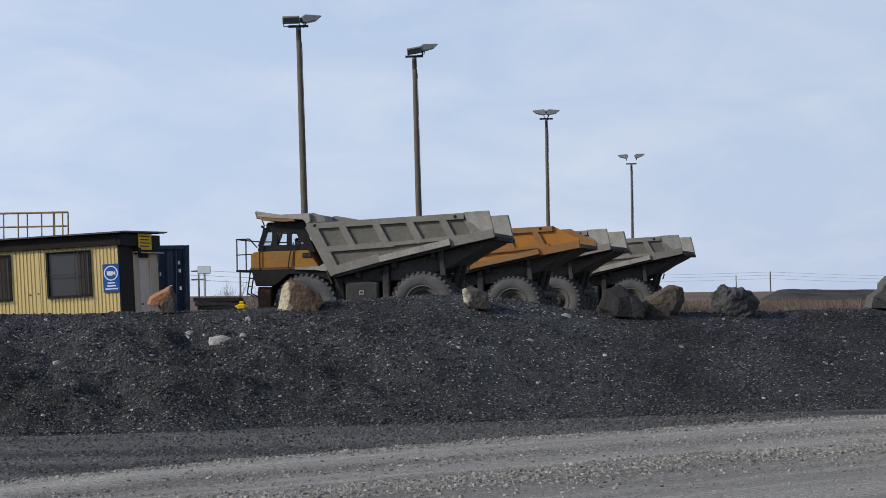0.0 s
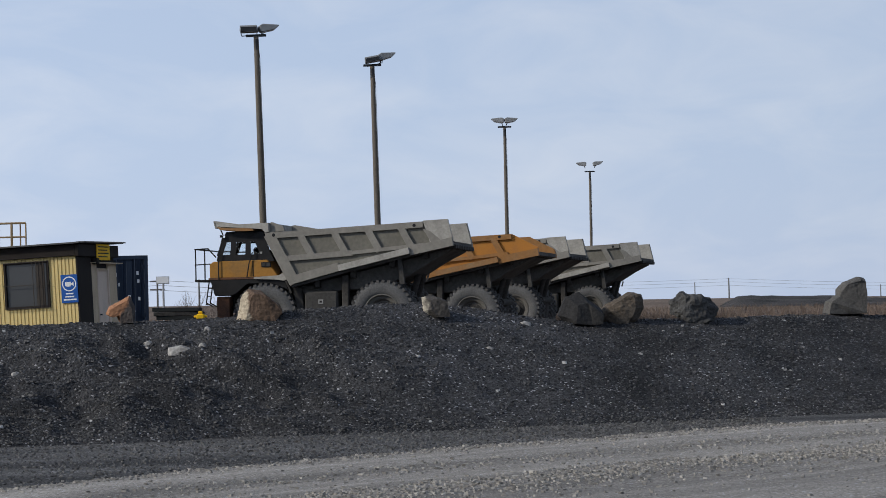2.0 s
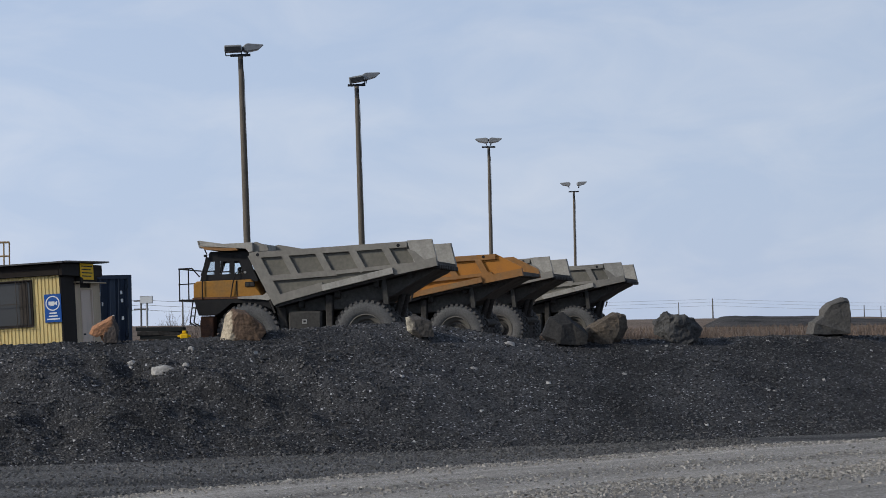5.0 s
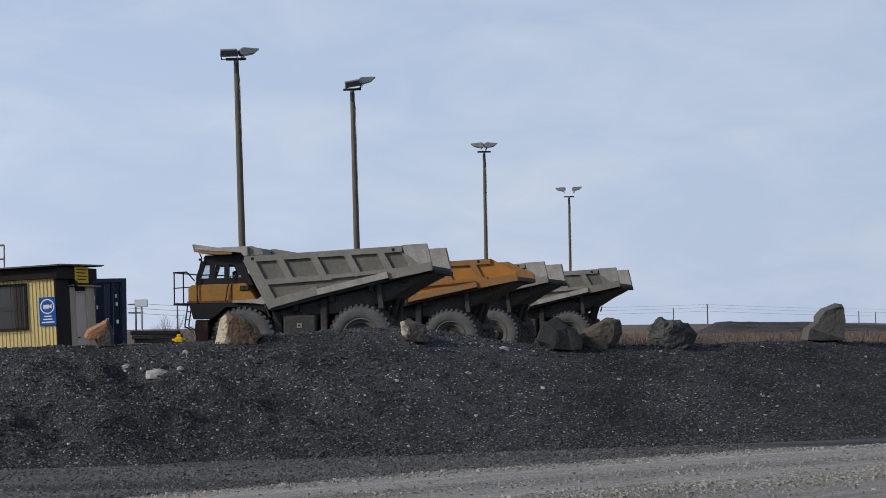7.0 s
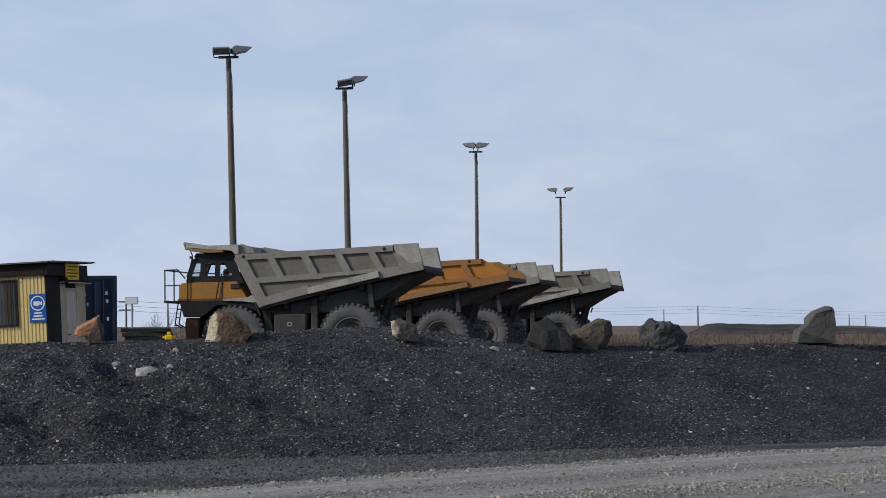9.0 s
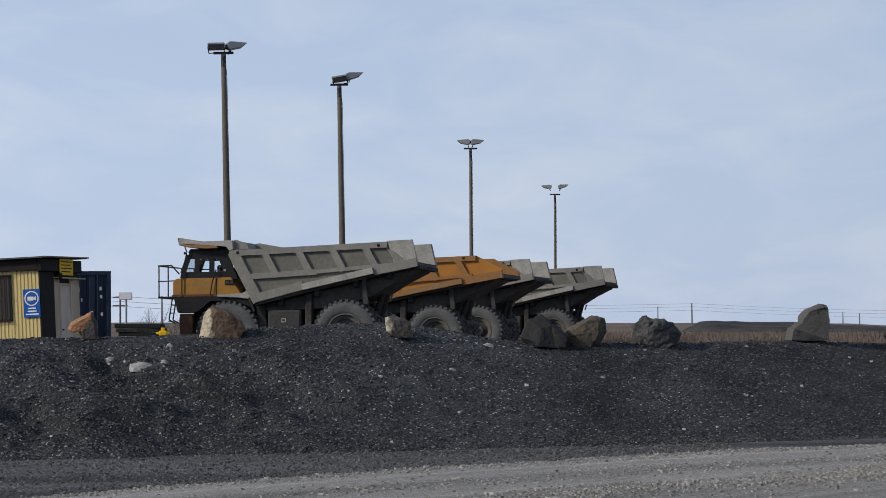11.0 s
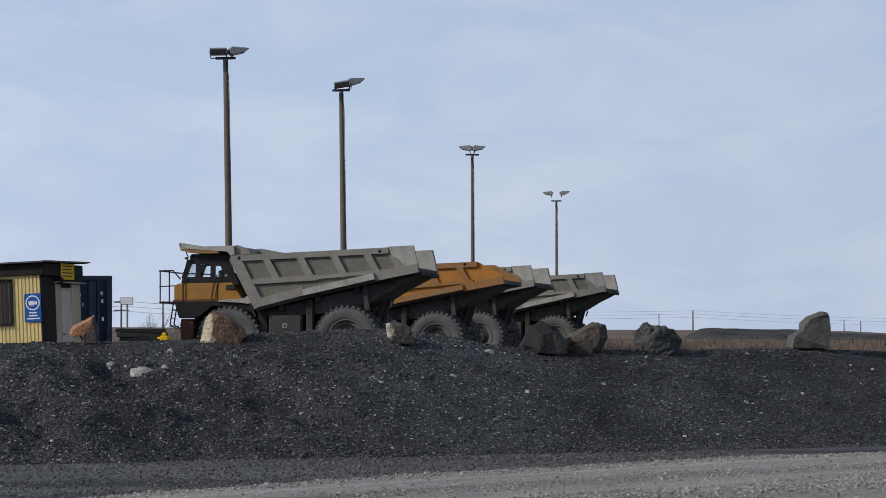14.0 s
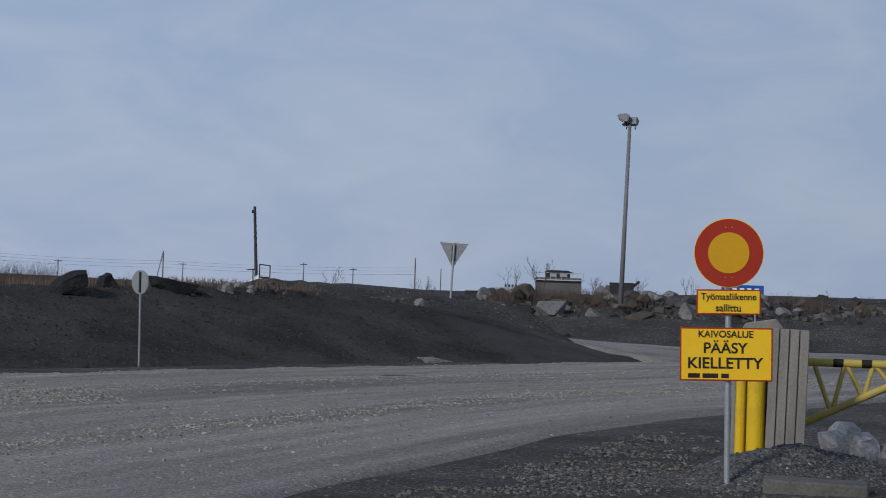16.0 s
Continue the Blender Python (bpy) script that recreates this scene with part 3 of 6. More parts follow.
# recessed panels: less dust than the rails, plus recess shade put into the colour
M_PANEL = material("dusty_olive_recess_shade", (0.145, 0.137, 0.115), 0.8, spot=(0.19, 0.18, 0.152), spot_amount=0.7, spot_scale=1.3, grain=0.12, grain_scale=10)
M_BODY_YELLOW_PANEL = material("orange_yellow_panel", (0.4, 0.165, 0.028), 0.6, spot=(0.28, 0.125, 0.04), spot_amount=0.7, spot_scale=1.3, grain=0.1)
M_BODY_YELLOW = material("faded_yellow_paint", (0.28, 0.135, 0.043), 0.65, spot=(0.21, 0.135, 0.075), spot_amount=0.8, spot_scale=1.3, grain=0.12, grain_scale=9, bump=0.12, bump_size=0.02)
M_BODY_YELLOW_EDGE = material("dusty_yellow_edge", (0.27, 0.14, 0.055), 0.75, spot=(0.24, 0.165, 0.095), spot_amount=0.7, spot_scale=2.2, grain=0.12, grain_scale=12)
M_CAB_YELLOW = material("yellow_cab_paint", (0.33, 0.16, 0.031), 0.5, spot=(0.22, 0.135, 0.055), spot_amount=0.75, spot_scale=1.8, grain=0.1, grain_scale=14, bump=0.05)
M_BLACK = material("black_cab_paint", (0.009, 0.009, 0.01), 0.55, spot=(0.018, 0.0175, 0.017), spot_amount=0.6, spot_scale=2.5, grain=0.15, bump=0.05)
M_CHASSIS = material("greasy_dark_chassis", (0.036, 0.034, 0.032), 0.8, spot=(0.075, 0.07, 0.063), spot_amount=0.8, spot_scale=2.0, grain=0.3, grain_scale=12, bump=0.3)
M_TANK = material("dusty_dark_tank", (0.045, 0.0435, 0.041), 0.75, spot=(0.072, 0.069, 0.064), spot_amount=0.7, spot_scale=1.8, grain=0.2, grain_scale=12)
M_TYRE = material("dusty_tyre_rubber", (0.098, 0.098, 0.098), 0.9, spot=(0.148, 0.147, 0.144), spot_amount=0.7, spot_scale=1.6, grain=0.2, grain_scale=18, bump=0.3)
M_TREAD = material("worn_tread_rubber", (0.066, 0.0655, 0.065), 0.9, spot=(0.11, 0.109, 0.106), spot_amount=0.7, spot_scale=2.5, grain=0.2, grain_scale=18, bump=0.3)
# underbody lightened in its colour for light thrown back by the ground
M_BELLY = material("dusty_ground_lit_underbody", (0.085, 0.081, 0.074), 0.85, spot=(0.045, 0.043, 0.04), spot_amount=0.8, spot_scale=1.5, grain=0.25, grain_scale=12, bump=0.3)
M_RIM = material("dusty_wheel_steel", (0.115, 0.11, 0.1), 0.7, spot=(0.06, 0.058, 0.055), spot_amount=0.7, spot_scale=3, grain=0.2)
M_RUST = material("rusty_steel", (0.15, 0.075, 0.045), 0.85, spot=(0.07, 0.045, 0.035), spot_amount=0.8, spot_scale=4, grain=0.3)
M_GLASS = glass_material("cab_glass", (0.88, 0.93, 0.95))
M_PLATE = material("pale_plate", (0.3, 0.3, 0.29), 0.6, grain=0.1)


def sheet_part(name, outline, y0, y1, mat, parent, bevel=0.0, label=""):
    return part(name, prismed(outline, y0, y1, bevel), mat, parent, label)


def beam(bm, a, b, y0, y1, h, proud=0.0):
    """A bar in the x-z plane from a to b, h wide, from y0 to y1."""
    a, b = Vector((a[0], 0, a[1])), Vector((b[0], 0, b[1]))
    d = (b - a).normalized()
    q = Vector((-d.z, 0, d.x)) * h / 2
    pts = [(p.x, p.z) for p in (a - q, b - q, b + q, a + q)]
    return prism(bm, pts, y0, y1)


def beamed(a, b, y0, y1, h):
    return beam(bmesh.new(), a, b, y0, y1, h)


def lathe(bm, profile, seg, centre):
    """Rings round an axis along y: profile of (radius, y)."""
    rings = []
    for r, y in profile:
        rings.append([bm.verts.new((centre[0] + r * math.cos(2 * math.pi * i / seg), centre[1] + y, centre[2] + r * math.sin(2 * math.pi * i / seg))) for i in range(seg)])
    for a, b in zip(rings, rings[1:]):
        for i in range(seg):
            j = (i + 1) % seg
            bm.faces.new((a[i], a[j], b[j], b[i]))
    return rings


def wheel(parent, x, y, width, radius=1.05, name="wheel"):
    """A big earth-mover wheel with its tyre, tread blocks, rim and hub; y is its near face."""
    w = thing_child(name, parent)
    w.matrix_local = pose(x, y, radius)
    bm = bmesh.new()
    k = radius
    prof = [(0.56 * k, 0.06), (0.62 * k, 0.0), (0.80 * k, -0.015), (0.93 * k, 0.03), (0.955 * k, 0.07), (0.955 * k, width - 0.07), (0.93 * k, width - 0.03), (0.80 * k, width + 0.015), (0.62 * k, width), (0.56 * k, width - 0.06)]
    lathe(bm, prof, 48, (0, 0, 0))
    part("tyre", bm, M_TYRE, w, smooth=True)
    bm = bmesh.new()
    n = 34
    for i in range(n):
        for side in (0, 1):
            a = 2 * math.pi * (i + 0.5 * side) / n
            m = Matrix.Rotation(a, 4, "Y") @ Matrix.Translation((0.955 * k, width * (0.24 if side == 0 else 0.76), 0)) @ Matrix.Rotation(radians(14 if side else -14), 4, "X")
            bmesh.ops.create_cube(bm, size=1.0, matrix=m @ Matrix.Diagonal((0.09 * k, width * 0.46, 0.105 * k, 1)))
    part("tread", bm, M_TREAD, w)
    bm = bmesh.new()
    lathe(bm, [(0.575 * k, 0.03), (0.54 * k, 0.02), (0.52 * k, 0.12), (0.42 * k, 0.16), (0.36 * k, 0.28), (0.2 * k, 0.28), (0.19 * k, 0.12), (0.12 * k, 0.08), (0.001, 0.08)], 32, (0, 0, 0))
    for i in range(12):
        a = 2 * math.pi * i / 12
        tube(bm, (0.29 * k * math.cos(a), 0.24, 0.29 * k * math.sin(a)), (0.29 * k * math.cos(a), 0.3, 0.29 * k * math.sin(a)), 0.03, seg=6)
    part("rim", bm, M_RIM, w)
    return w


def thing_child(name, parent):
    ob = new(name)
    ob.parent = parent
    return ob


BODY_W = 3.7


def dump_truck(label, yellow=False):
    """Front towards -x, tail towards +x, near side at y = 0."""
    t = thing("dump_truck", Matrix(), label, "dump truck", "parked dump trucks")
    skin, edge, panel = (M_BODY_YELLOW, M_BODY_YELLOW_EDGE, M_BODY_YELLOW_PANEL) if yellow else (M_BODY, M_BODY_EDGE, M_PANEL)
    A, D, E, F = (-4.55, 3.71), (0.25, 2.97), (-2.07, 2.46), (-3.72, 2.03)
    if yellow:
        top = [(0.86, 3.9), (1.82, 3.4)]
        C = (1.86, 3.22)
        D, E = (0.36, 2.93), (-2.0, 2.47)
    else:
        top = [(0.7, 3.93), (1.5, 3.97)]
        C = (1.66, 3.27)
    B = top[-1]
    body = thing_child("dump_body", t)
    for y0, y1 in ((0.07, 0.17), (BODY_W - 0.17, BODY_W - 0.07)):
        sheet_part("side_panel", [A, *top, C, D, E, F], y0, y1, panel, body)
    # grey trucks: lining coloured paler in place of sunlight on the inner face
    for y0, y1 in ((0.174, 0.19), (BODY_W - 0.19, BODY_W - 0.174)):
        sheet_part("liner", [A, *top, C, D, E, F], y0, y1, skin if yellow else M_BODY_EDGE, body, label="inner lining, painted paler as if sunlit on the grey trucks")
    for near in (True, False):
        def lay(y0, y1):
            return (y0, y1) if near else (BODY_W - y1, BODY_W - y0)
        # top rail, front post, lower rail, deflector, mid rail
        part("top_rail", beamed((A[0] + 0.05, A[1] - 0.085), (top[0][0], top[0][1] - 0.095), *lay(-0.03, 0.15), 0.19), skin, body)
        part("front_post", beamed((A[0] + 0.16, A[1] - 0.03), (F[0] + 0.17, F[1] + 0.03), *lay(-0.032, 0.13), 0.36), skin, body)
        part("lower_rail", beamed((F[0] + 0.03, F[1] + 0.13), (E[0], E[1] + 0.10), *lay(-0.034, 0.13), 0.27), skin, body)
        part("deflector", beamed((E[0], E[1] + 0.05), (D[0], D[1] + 0.04), *lay(-0.17, 0.14), 0.2), edge, body, "pale dusty rock deflector along the side")
        part("tail_rail", beamed((D[0], D[1] + 0.02), (C[0], C[1] - 0.01), *lay(-0.07, 0.14), 0.27), skin, body)
        part("mid_rail", beamed((-4.02, 2.86), (-1.62, 2.99), *lay(-0.028, 0.13), 0.18), skin, body)
        part("mid_rail", beamed((-1.7, 2.99), (0.72, 3.18), *lay(-0.029, 0.13), 0.12), skin, body)
        for x in (-3.25, -2.13, -1.02, 0.06) if not yellow else (-3.25, -2.1, -0.9, 0.25):
            part("rib", beamed((x - 0.12, 3.66 + 0.04 * (x + 4)), (x + 0.29, 2.88 + 0.045 * (x + 4)), *lay(-0.033, 0.13), 0.22), skin, body)
        if not yellow:
            part("tail_plate", prismed([(0.7, 3.955), (1.51, 3.985), (1.67, 3.28), (0.95, 3.17)], *lay(-0.012, 0.12)), edge, body)
            part("gusset", prismed([(0.69, 3.7), (0.95, 3.6), (1.32, 3.28), (1.0, 3.2)], *lay(-0.03, 0.12)), skin, body)
        # round lifting hole with a dark rim
        for hx, hz in ((-4.22, 3.64), (0.42, 3.81)):
            y = -0.034 if near else BODY_W + 0.034
            part("lifting_eye", tubed((hx, y, hz), (hx, y + (0.02 if near else -0.02), hz), 0.055, seg=14), M_BLACK, body)
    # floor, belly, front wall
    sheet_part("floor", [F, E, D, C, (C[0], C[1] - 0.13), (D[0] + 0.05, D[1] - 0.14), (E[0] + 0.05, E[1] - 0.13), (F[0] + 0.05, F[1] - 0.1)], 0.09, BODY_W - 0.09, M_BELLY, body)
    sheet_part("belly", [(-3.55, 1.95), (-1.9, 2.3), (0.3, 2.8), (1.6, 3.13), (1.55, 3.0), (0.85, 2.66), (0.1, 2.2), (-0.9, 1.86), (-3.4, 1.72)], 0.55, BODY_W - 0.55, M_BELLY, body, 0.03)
    for y in np.linspace(0.25, BODY_W - 0.25, 11):
        part("tail_tooth", boxed(1.52, 1.74, y - 0.1, y + 0.1, 3.03, 3.17, 0.02), M_CHASSIS, body)
    for x in (-2.9, -1.7, -0.4, 0.7):
        part("cross_beam", boxed(x - 0.09, x + 0.09, 0.3, BODY_W - 0.3, 2.0 + 0.235 * (x + 3.7) - 0.28, 2.0 + 0.235 * (x + 3.7) - 0.02, 0.02), M_CHASSIS, body)
    sheet_part("front_wall", [(A[0], A[1]), (A[0] + 0.1, A[1]), (F[0] + 0.12, F[1]), (F[0], F[1])], 0.13, BODY_W - 0.13, skin, body)
    # canopy over the cab, with its lips
    sheet_part("canopy", [(-6.18, 4.02), (-6.0, 3.95), (-5.3, 3.91), (-4.62, 3.87), (-4.52, 3.72), (-4.38, 3.75), (-4.4, 4.05), (-5.4, 4.03)], 0.0, BODY_W, edge if not yellow else skin, body, 0.015)
    sheet_part("canopy_underside", [(-6.15, 3.97), (-6.02, 3.86), (-5.3, 3.8), (-4.9, 3.81), (-4.95, 3.88), (-5.4, 3.905), (-6.0, 3.94)], 0.01, BODY_W - 0.01, M_BODY_YELLOW_EDGE, body, label="yellow painted underside of the canopy")
    sheet_part("canopy_lip", [(-6.23, 4.13), (-6.17, 4.15), (-5.45, 4.04), (-5.5, 4.0), (-6.16, 3.92)], 0.02, 0.1, edge, body)
    sheet_part("canopy_front", [(-6.25, 4.14), (-6.19, 4.16), (-6.13, 3.93), (-6.19, 3.91)], 0.02, BODY_W - 0.02, edge, body)
    sheet_part("spill_guard", [(-4.45, 4.05), (-4.3, 4.08), (-3.5, 3.93), (-3.3, 3.93), (-3.25, 3.8), (-4.5, 3.72)], BODY_W - 0.6, BODY_W - 0.45, skin, body)
    sheet_part("spill_guard", [(-4.45, 4.03), (-4.32, 4.07), (-3.95, 3.93), (-3.9, 3.78), (-4.5, 3.72)], 0.14, 0.3, skin, body)

    # chassis
    frame_part = thing_child("chassis", t)
    part("frame_rail", boxed(-6.0, 0.2, 0.95, 1.25, 1.15, 1.6, 0.03), M_CHASSIS, frame_part)
    part("frame_rail", boxed(-6.0, 0.2, 2.45, 2.75, 1.15, 1.6, 0.03), M_CHASSIS, frame_part)
    part("engine_block", boxed(-6.0, -3.9, 1.0, 2.7, 1.3, 2.5, 0.06), M_CHASSIS, frame_part)
    part("rear_axle", tubed((-0.72, 0.3, 1.05), (-0.72, 3.4, 1.05), 0.34, seg=16), M_CHASSIS, frame_part)
    part("front_axle", tubed((-4.62, 0.3, 1.05), (-4.62, 3.4, 1.05), 0.22, seg=16), M_CHASSIS, frame_part)
    part("transmission", boxed(-3.2, -1.2, 1.3, 2.4, 0.9, 1.9, 0.08), M_CHASSIS, frame_part)
    part("hydraulic_tank", boxed(-3.3, -2.2, 0.22, 0.95, 1.0, 1.78, 0.06), M_TANK, t, "dusty hydraulic tank")
    part("tank_plate", boxed(-2.84, -2.68, 0.2, 0.225, 1.38, 1.52), M_PLATE, t)
    part("tank_plate", boxed(-2.8, -2.72, 0.196, 0.21, 1.42, 1.48), M_BLACK, t)
    part("strut", prismed([(-3.75, 1.95), (-3.45, 1.95), (-3.3, 1.0), (-3.55, 1.0)], 0.35, 0.7, 0.03), M_CHASSIS, t)
    part("strut", boxed(-2.08, -1.85, 0.3, 0.6, 1.0, 2.3, 0.03), M_CHASSIS, t)
    part("strut", prismed([(-0.2, 2.85), (-0.06, 2.85), (0.02, 1.95), (-0.14, 1.95)], 0.2, 0.34), M_TANK, t)
    for y in (1.35, 2.35):
        part("hoist_cylinder", tubed((-2.6, y, 1.2), (-1.1, y, 2.25), 0.13, seg=12), M_TANK, t)
    part("suspension_cylinder", tubed((-0.1, 1.45, 1.1), (0.25, 1.45, 2.3), 0.11, seg=12), M_CHASSIS, t)
    part("suspension_cylinder", tubed((-0.1, 2.3, 1.1), (0.25, 2.3, 2.3), 0.11, seg=12), M_CHASSIS, t)
    part("rear_bumper", tubed((0.2, 0.95, 1.4), (0.2, 2.75, 1.4), 0.13, seg=12), M_CHASSIS, t)
    part("tow_hook", beamed((0.75, 2.25), (0.68, 2.02), 0.5, 0.58, 0.05), M_CHASSIS, t)

    # cab, all its sides with real openings
    cab = thing_child("cab", t)
    y0, y1 = 0.3, 2.15
    fr = [(-6.2, 2.83), (-5.93, 3.76), (-4.62, 3.76), (-4.35, 2.83)]
    sheet_part("cab_roof", [(-5.98, 3.68), (-5.9, 3.8), (-4.6, 3.8), (-4.6, 3.66)], y0, y1, M_BLACK, cab, 0.02)
    for ya, yb in ((y0, y0 + 0.06), (y1 - 0.06, y1)):
        part("sill_panel", prismed([(-6.22, 2.8), (-6.16, 3.05), (-4.4, 3.05), (-4.3, 2.8)], ya, yb), M_BLACK, cab)
        part("header", prismed([(-6.0, 3.47), (-5.93, 3.7), (-4.62, 3.7), (-4.6, 3.47)], ya, yb), M_BLACK, cab)
        part("pillar", beamed((-6.16, 3.0), (-5.94, 3.6), ya, yb, 0.17), M_BLACK, cab)
        part("pillar", beamed((-5.68, 3.0), (-5.66, 3.6), ya, yb, 0.17), M_BLACK, cab)
        part("pillar", beamed((-5.16, 3.0), (-5.18, 3.6), ya, yb, 0.13), M_BLACK, cab)
        part("pillar", prismed([(-4.8, 3.0), (-4.4, 3.0), (-4.6, 3.6), (-5.0, 3.6), (-4.8, 3.1)], ya, yb), M_BLACK, cab)
        part("side_window", prismed([(-6.15, 3.03), (-5.97, 3.57), (-4.62, 3.57), (-4.45, 3.03)], (ya + yb) / 2 - 0.006, (ya + yb) / 2 + 0.006), M_GLASS, cab, "tinted cab side window")
    part("window_frame", beamed((-5.52, 3.13), (-5.14, 3.13), y0 - 0.01, y0 + 0.07, 0.04), M_BLACK, cab)
    part("rear_wall", boxed(-4.68, -4.62, y0 + 0.06, y1 - 0.06, 2.8, 3.2), M_BLACK, cab)
    part("windscreen", prismed([(-6.17, 3.03), (-6.16, 3.03), (-5.95, 3.6), (-5.96, 3.6)], y0 + 0.08, y1 - 0.08), M_GLASS, cab)
    part("seat", boxed(-5.2, -4.8, 1.0, 1.5, 2.8, 3.3, 0.06), M_CHASSIS, cab)
    part("door_plate", boxed(-4.78, -4.7, y0 - 0.012, y0 + 0.002, 3.06, 3.13), M_PLATE, cab)
    # yellow deck below the cab
    part("cab_base", prismed([(-6.47, 2.3), (-6.47, 2.74), (-6.35, 2.84), (-4.52, 2.86), (-4.17, 2.3)], 0.24, 3.4, 0.02), M_CAB_YELLOW, cab, "yellow painted deck panel")
    part("step_edge", boxed(-6.5, -4.1, 0.2, 3.45, 2.24, 2.31, 0.01), M_RUST, cab)
    part("door_line", boxed(-5.02, -4.99, 0.228, 0.245, 2.33, 2.83), M_BLACK, cab)
    part("vent_box", boxed(-4.72, -4.4, 0.2, 0.25, 2.62, 2.78, 0.01), M_BLACK, cab)
    part("vent_slot", boxed(-4.69, -4.58, 0.19, 0.21, 2.65, 2.75), M_TANK, cab)
    part("vent_slot", boxed(-4.54, -4.43, 0.19, 0.21, 2.65, 2.75), M_TANK, cab)
    part("grab_rail", tube(tubed((-5.2, 0.17, 2.3), (-5.12, 0.17, 2.75), 0.02, seg=6), (-5.12, 0.17, 2.75), (-5.0, 0.2, 3.12), 0.02, seg=6), M_BLACK, cab)
    part("grab_rail", tubed((-6.15, 0.18, 2.25), (-6.15, 0.18, 2.9), 0.02, seg=6), M_BLACK, cab)
    part("mirror_arm", tubed((-6.2, 0.2, 2.85), (-5.98, 0.2, 3.7), 0.02, seg=6), M_BLACK, cab)
    part("mirror_arm", tube(tubed((-5.98, 0.2, 3.7), (-6.05, 0.2, 3.86), 0.02, seg=6), (-6.05, 0.2, 3.62), (-6.05, 0.2, 3.7), 0.04, seg=6), M_BLACK, cab)
    # front: fender, bumper, stairs, railing
    part("fender", prismed([(-6.45, 2.24), (-4.1, 2.24), (-3.9, 2.1), (-3.8, 1.8), (-3.95, 1.95), (-4.4, 2.12), (-5.2, 2.12), (-5.55, 1.8), (-5.7, 1.72), (-6.3, 1.72)], 0.2, 0.9, 0.02), M_BLACK, t)
    part("mud_guard", prismed([(-4.95, 2.3), (-4.1, 2.34), (-3.98, 2.42), (-3.85, 2.2), (-3.95, 2.16), (-4.2, 2.2), (-4.95, 2.24)], 0.1, 0.5), M_BODY_EDGE, t)
    part("guard_stay", beamed((-3.95, 2.3), (-3.72, 1.75), 0.12, 0.18, 0.06), M_CHASSIS, t)
    part("bumper", boxed(-6.3, -6.08, 0.35, 3.35, 1.2, 1.6, 0.04), M_RUST, t)
    part("radiator_guard", boxed(-6.28, -5.85, 0.35, 0.8, 0.85, 1.7, 0.03), M_RUST, t)
    ladder = thing_child("ladder", t)
    for y in (0.3, 0.75):
        part("stringer", tube(tubed((-6.5, y, 2.25), (-6.62, y, 1.5), 0.022, seg=6), (-6.62, y, 1.5), (-6.4, y, 1.38), 0.022, seg=6), M_BLACK, ladder)
    for z in (1.45, 1.72, 1.98):
        part("rung", tubed((-6.62 + 0.16 * (z - 1.5), 0.3, z), (-6.62 + 0.16 * (z - 1.5), 0.75, z), 0.018, seg=6), M_BLACK, ladder)
    rail = thing_child("railing", t)
    part("platform", boxed(-6.98, -6.42, 0.25, 3.4, 2.2, 2.26, 0.01), M_BLACK, rail)
    for y in (0.28, 3.35):
        for x in (-6.95, -6.64):
            part("post", tubed((x, y, 2.24), (x, y, 3.26), 0.022, seg=6), M_BLACK, rail)
        part("handrail", tube(tubed((-6.98, y, 3.26), (-6.52, y, 3.27), 0.022, seg=6), (-6.52, y, 3.27), (-6.26, y, 2.98), 0.022, seg=6), M_BLACK, rail)
        part("knee_rail", tubed((-6.98, y, 2.75), (-6.42, y, 2.77), 0.018, seg=6), M_BLACK, rail)
    part("handrail", tubed((-6.96, 0.28, 3.26), (-6.96, 3.35, 3.26), 0.022, seg=6), M_BLACK, rail)

    wheel(t, -4.62, 0.12, 0.62)
    wheel(t, -4.62, BODY_W - 0.74, 0.62)
    wheel(t, -0.72, 0.06, 0.6)
    wheel(t, -0.72, 0.72, 0.6)
    wheel(t, -0.72, BODY_W - 1.32, 0.6)
    wheel(t, -0.72, BODY_W - 0.66, 0.6)
    return t


grey_truck = dump_truck("dusty grey rigid dump truck with a yellow cab, parked")
grey_truck.matrix_world = pose(0.0, 73.0, 1.0, 0, 0, -11.5)
yellow_truck = dump_truck("faded yellow rigid dump truck parked in the row", True)
yellow_truck.matrix_world = pose(3.2, 84.0, 0.97, 0, 0, -14)
copy_thing(grey_truck, pose(5.27, 94.0, 1.1, 0, 0, -16))
copy_thing(grey_truck, pose(9.05, 102.0, 1.06, 0, 0, -15))


# ---- the yard behind the bank ----
M_WOOD_POLE = material("weathered_pole_wood", (0.15, 0.13, 0.105), 0.9, spot=(0.1, 0.088, 0.072), spot_amount=0.5, spot_scale=5, grain=0.3, grain_scale=30, bump=0.4, streak=(3, 3, 0.25))
M_LAMP = material("lamp_housing", (0.27, 0.28, 0.285), 0.5, metal=0.0, spot=(0.2, 0.21, 0.21), spot_amount=0.5, spot_scale=5, grain=0.1)
M_LAMP_GLASS = material("lamp_lens", (0.5, 0.53, 0.54), 0.25, grain=0.05)
M_LAMP_DARK = material("dark_lamp_steel", (0.03, 0.032, 0.035), 0.5, metal=0.3, grain=0.1)
M_CABIN = material("cream_yellow_sheet", (0.66, 0.515, 0.225), 0.6, spot=(0.56, 0.44, 0.2), spot_amount=0.6, spot_scale=1.2, grain=0.06, grain_scale=20, bump=0.03, streak=(3, 3, 0.4))
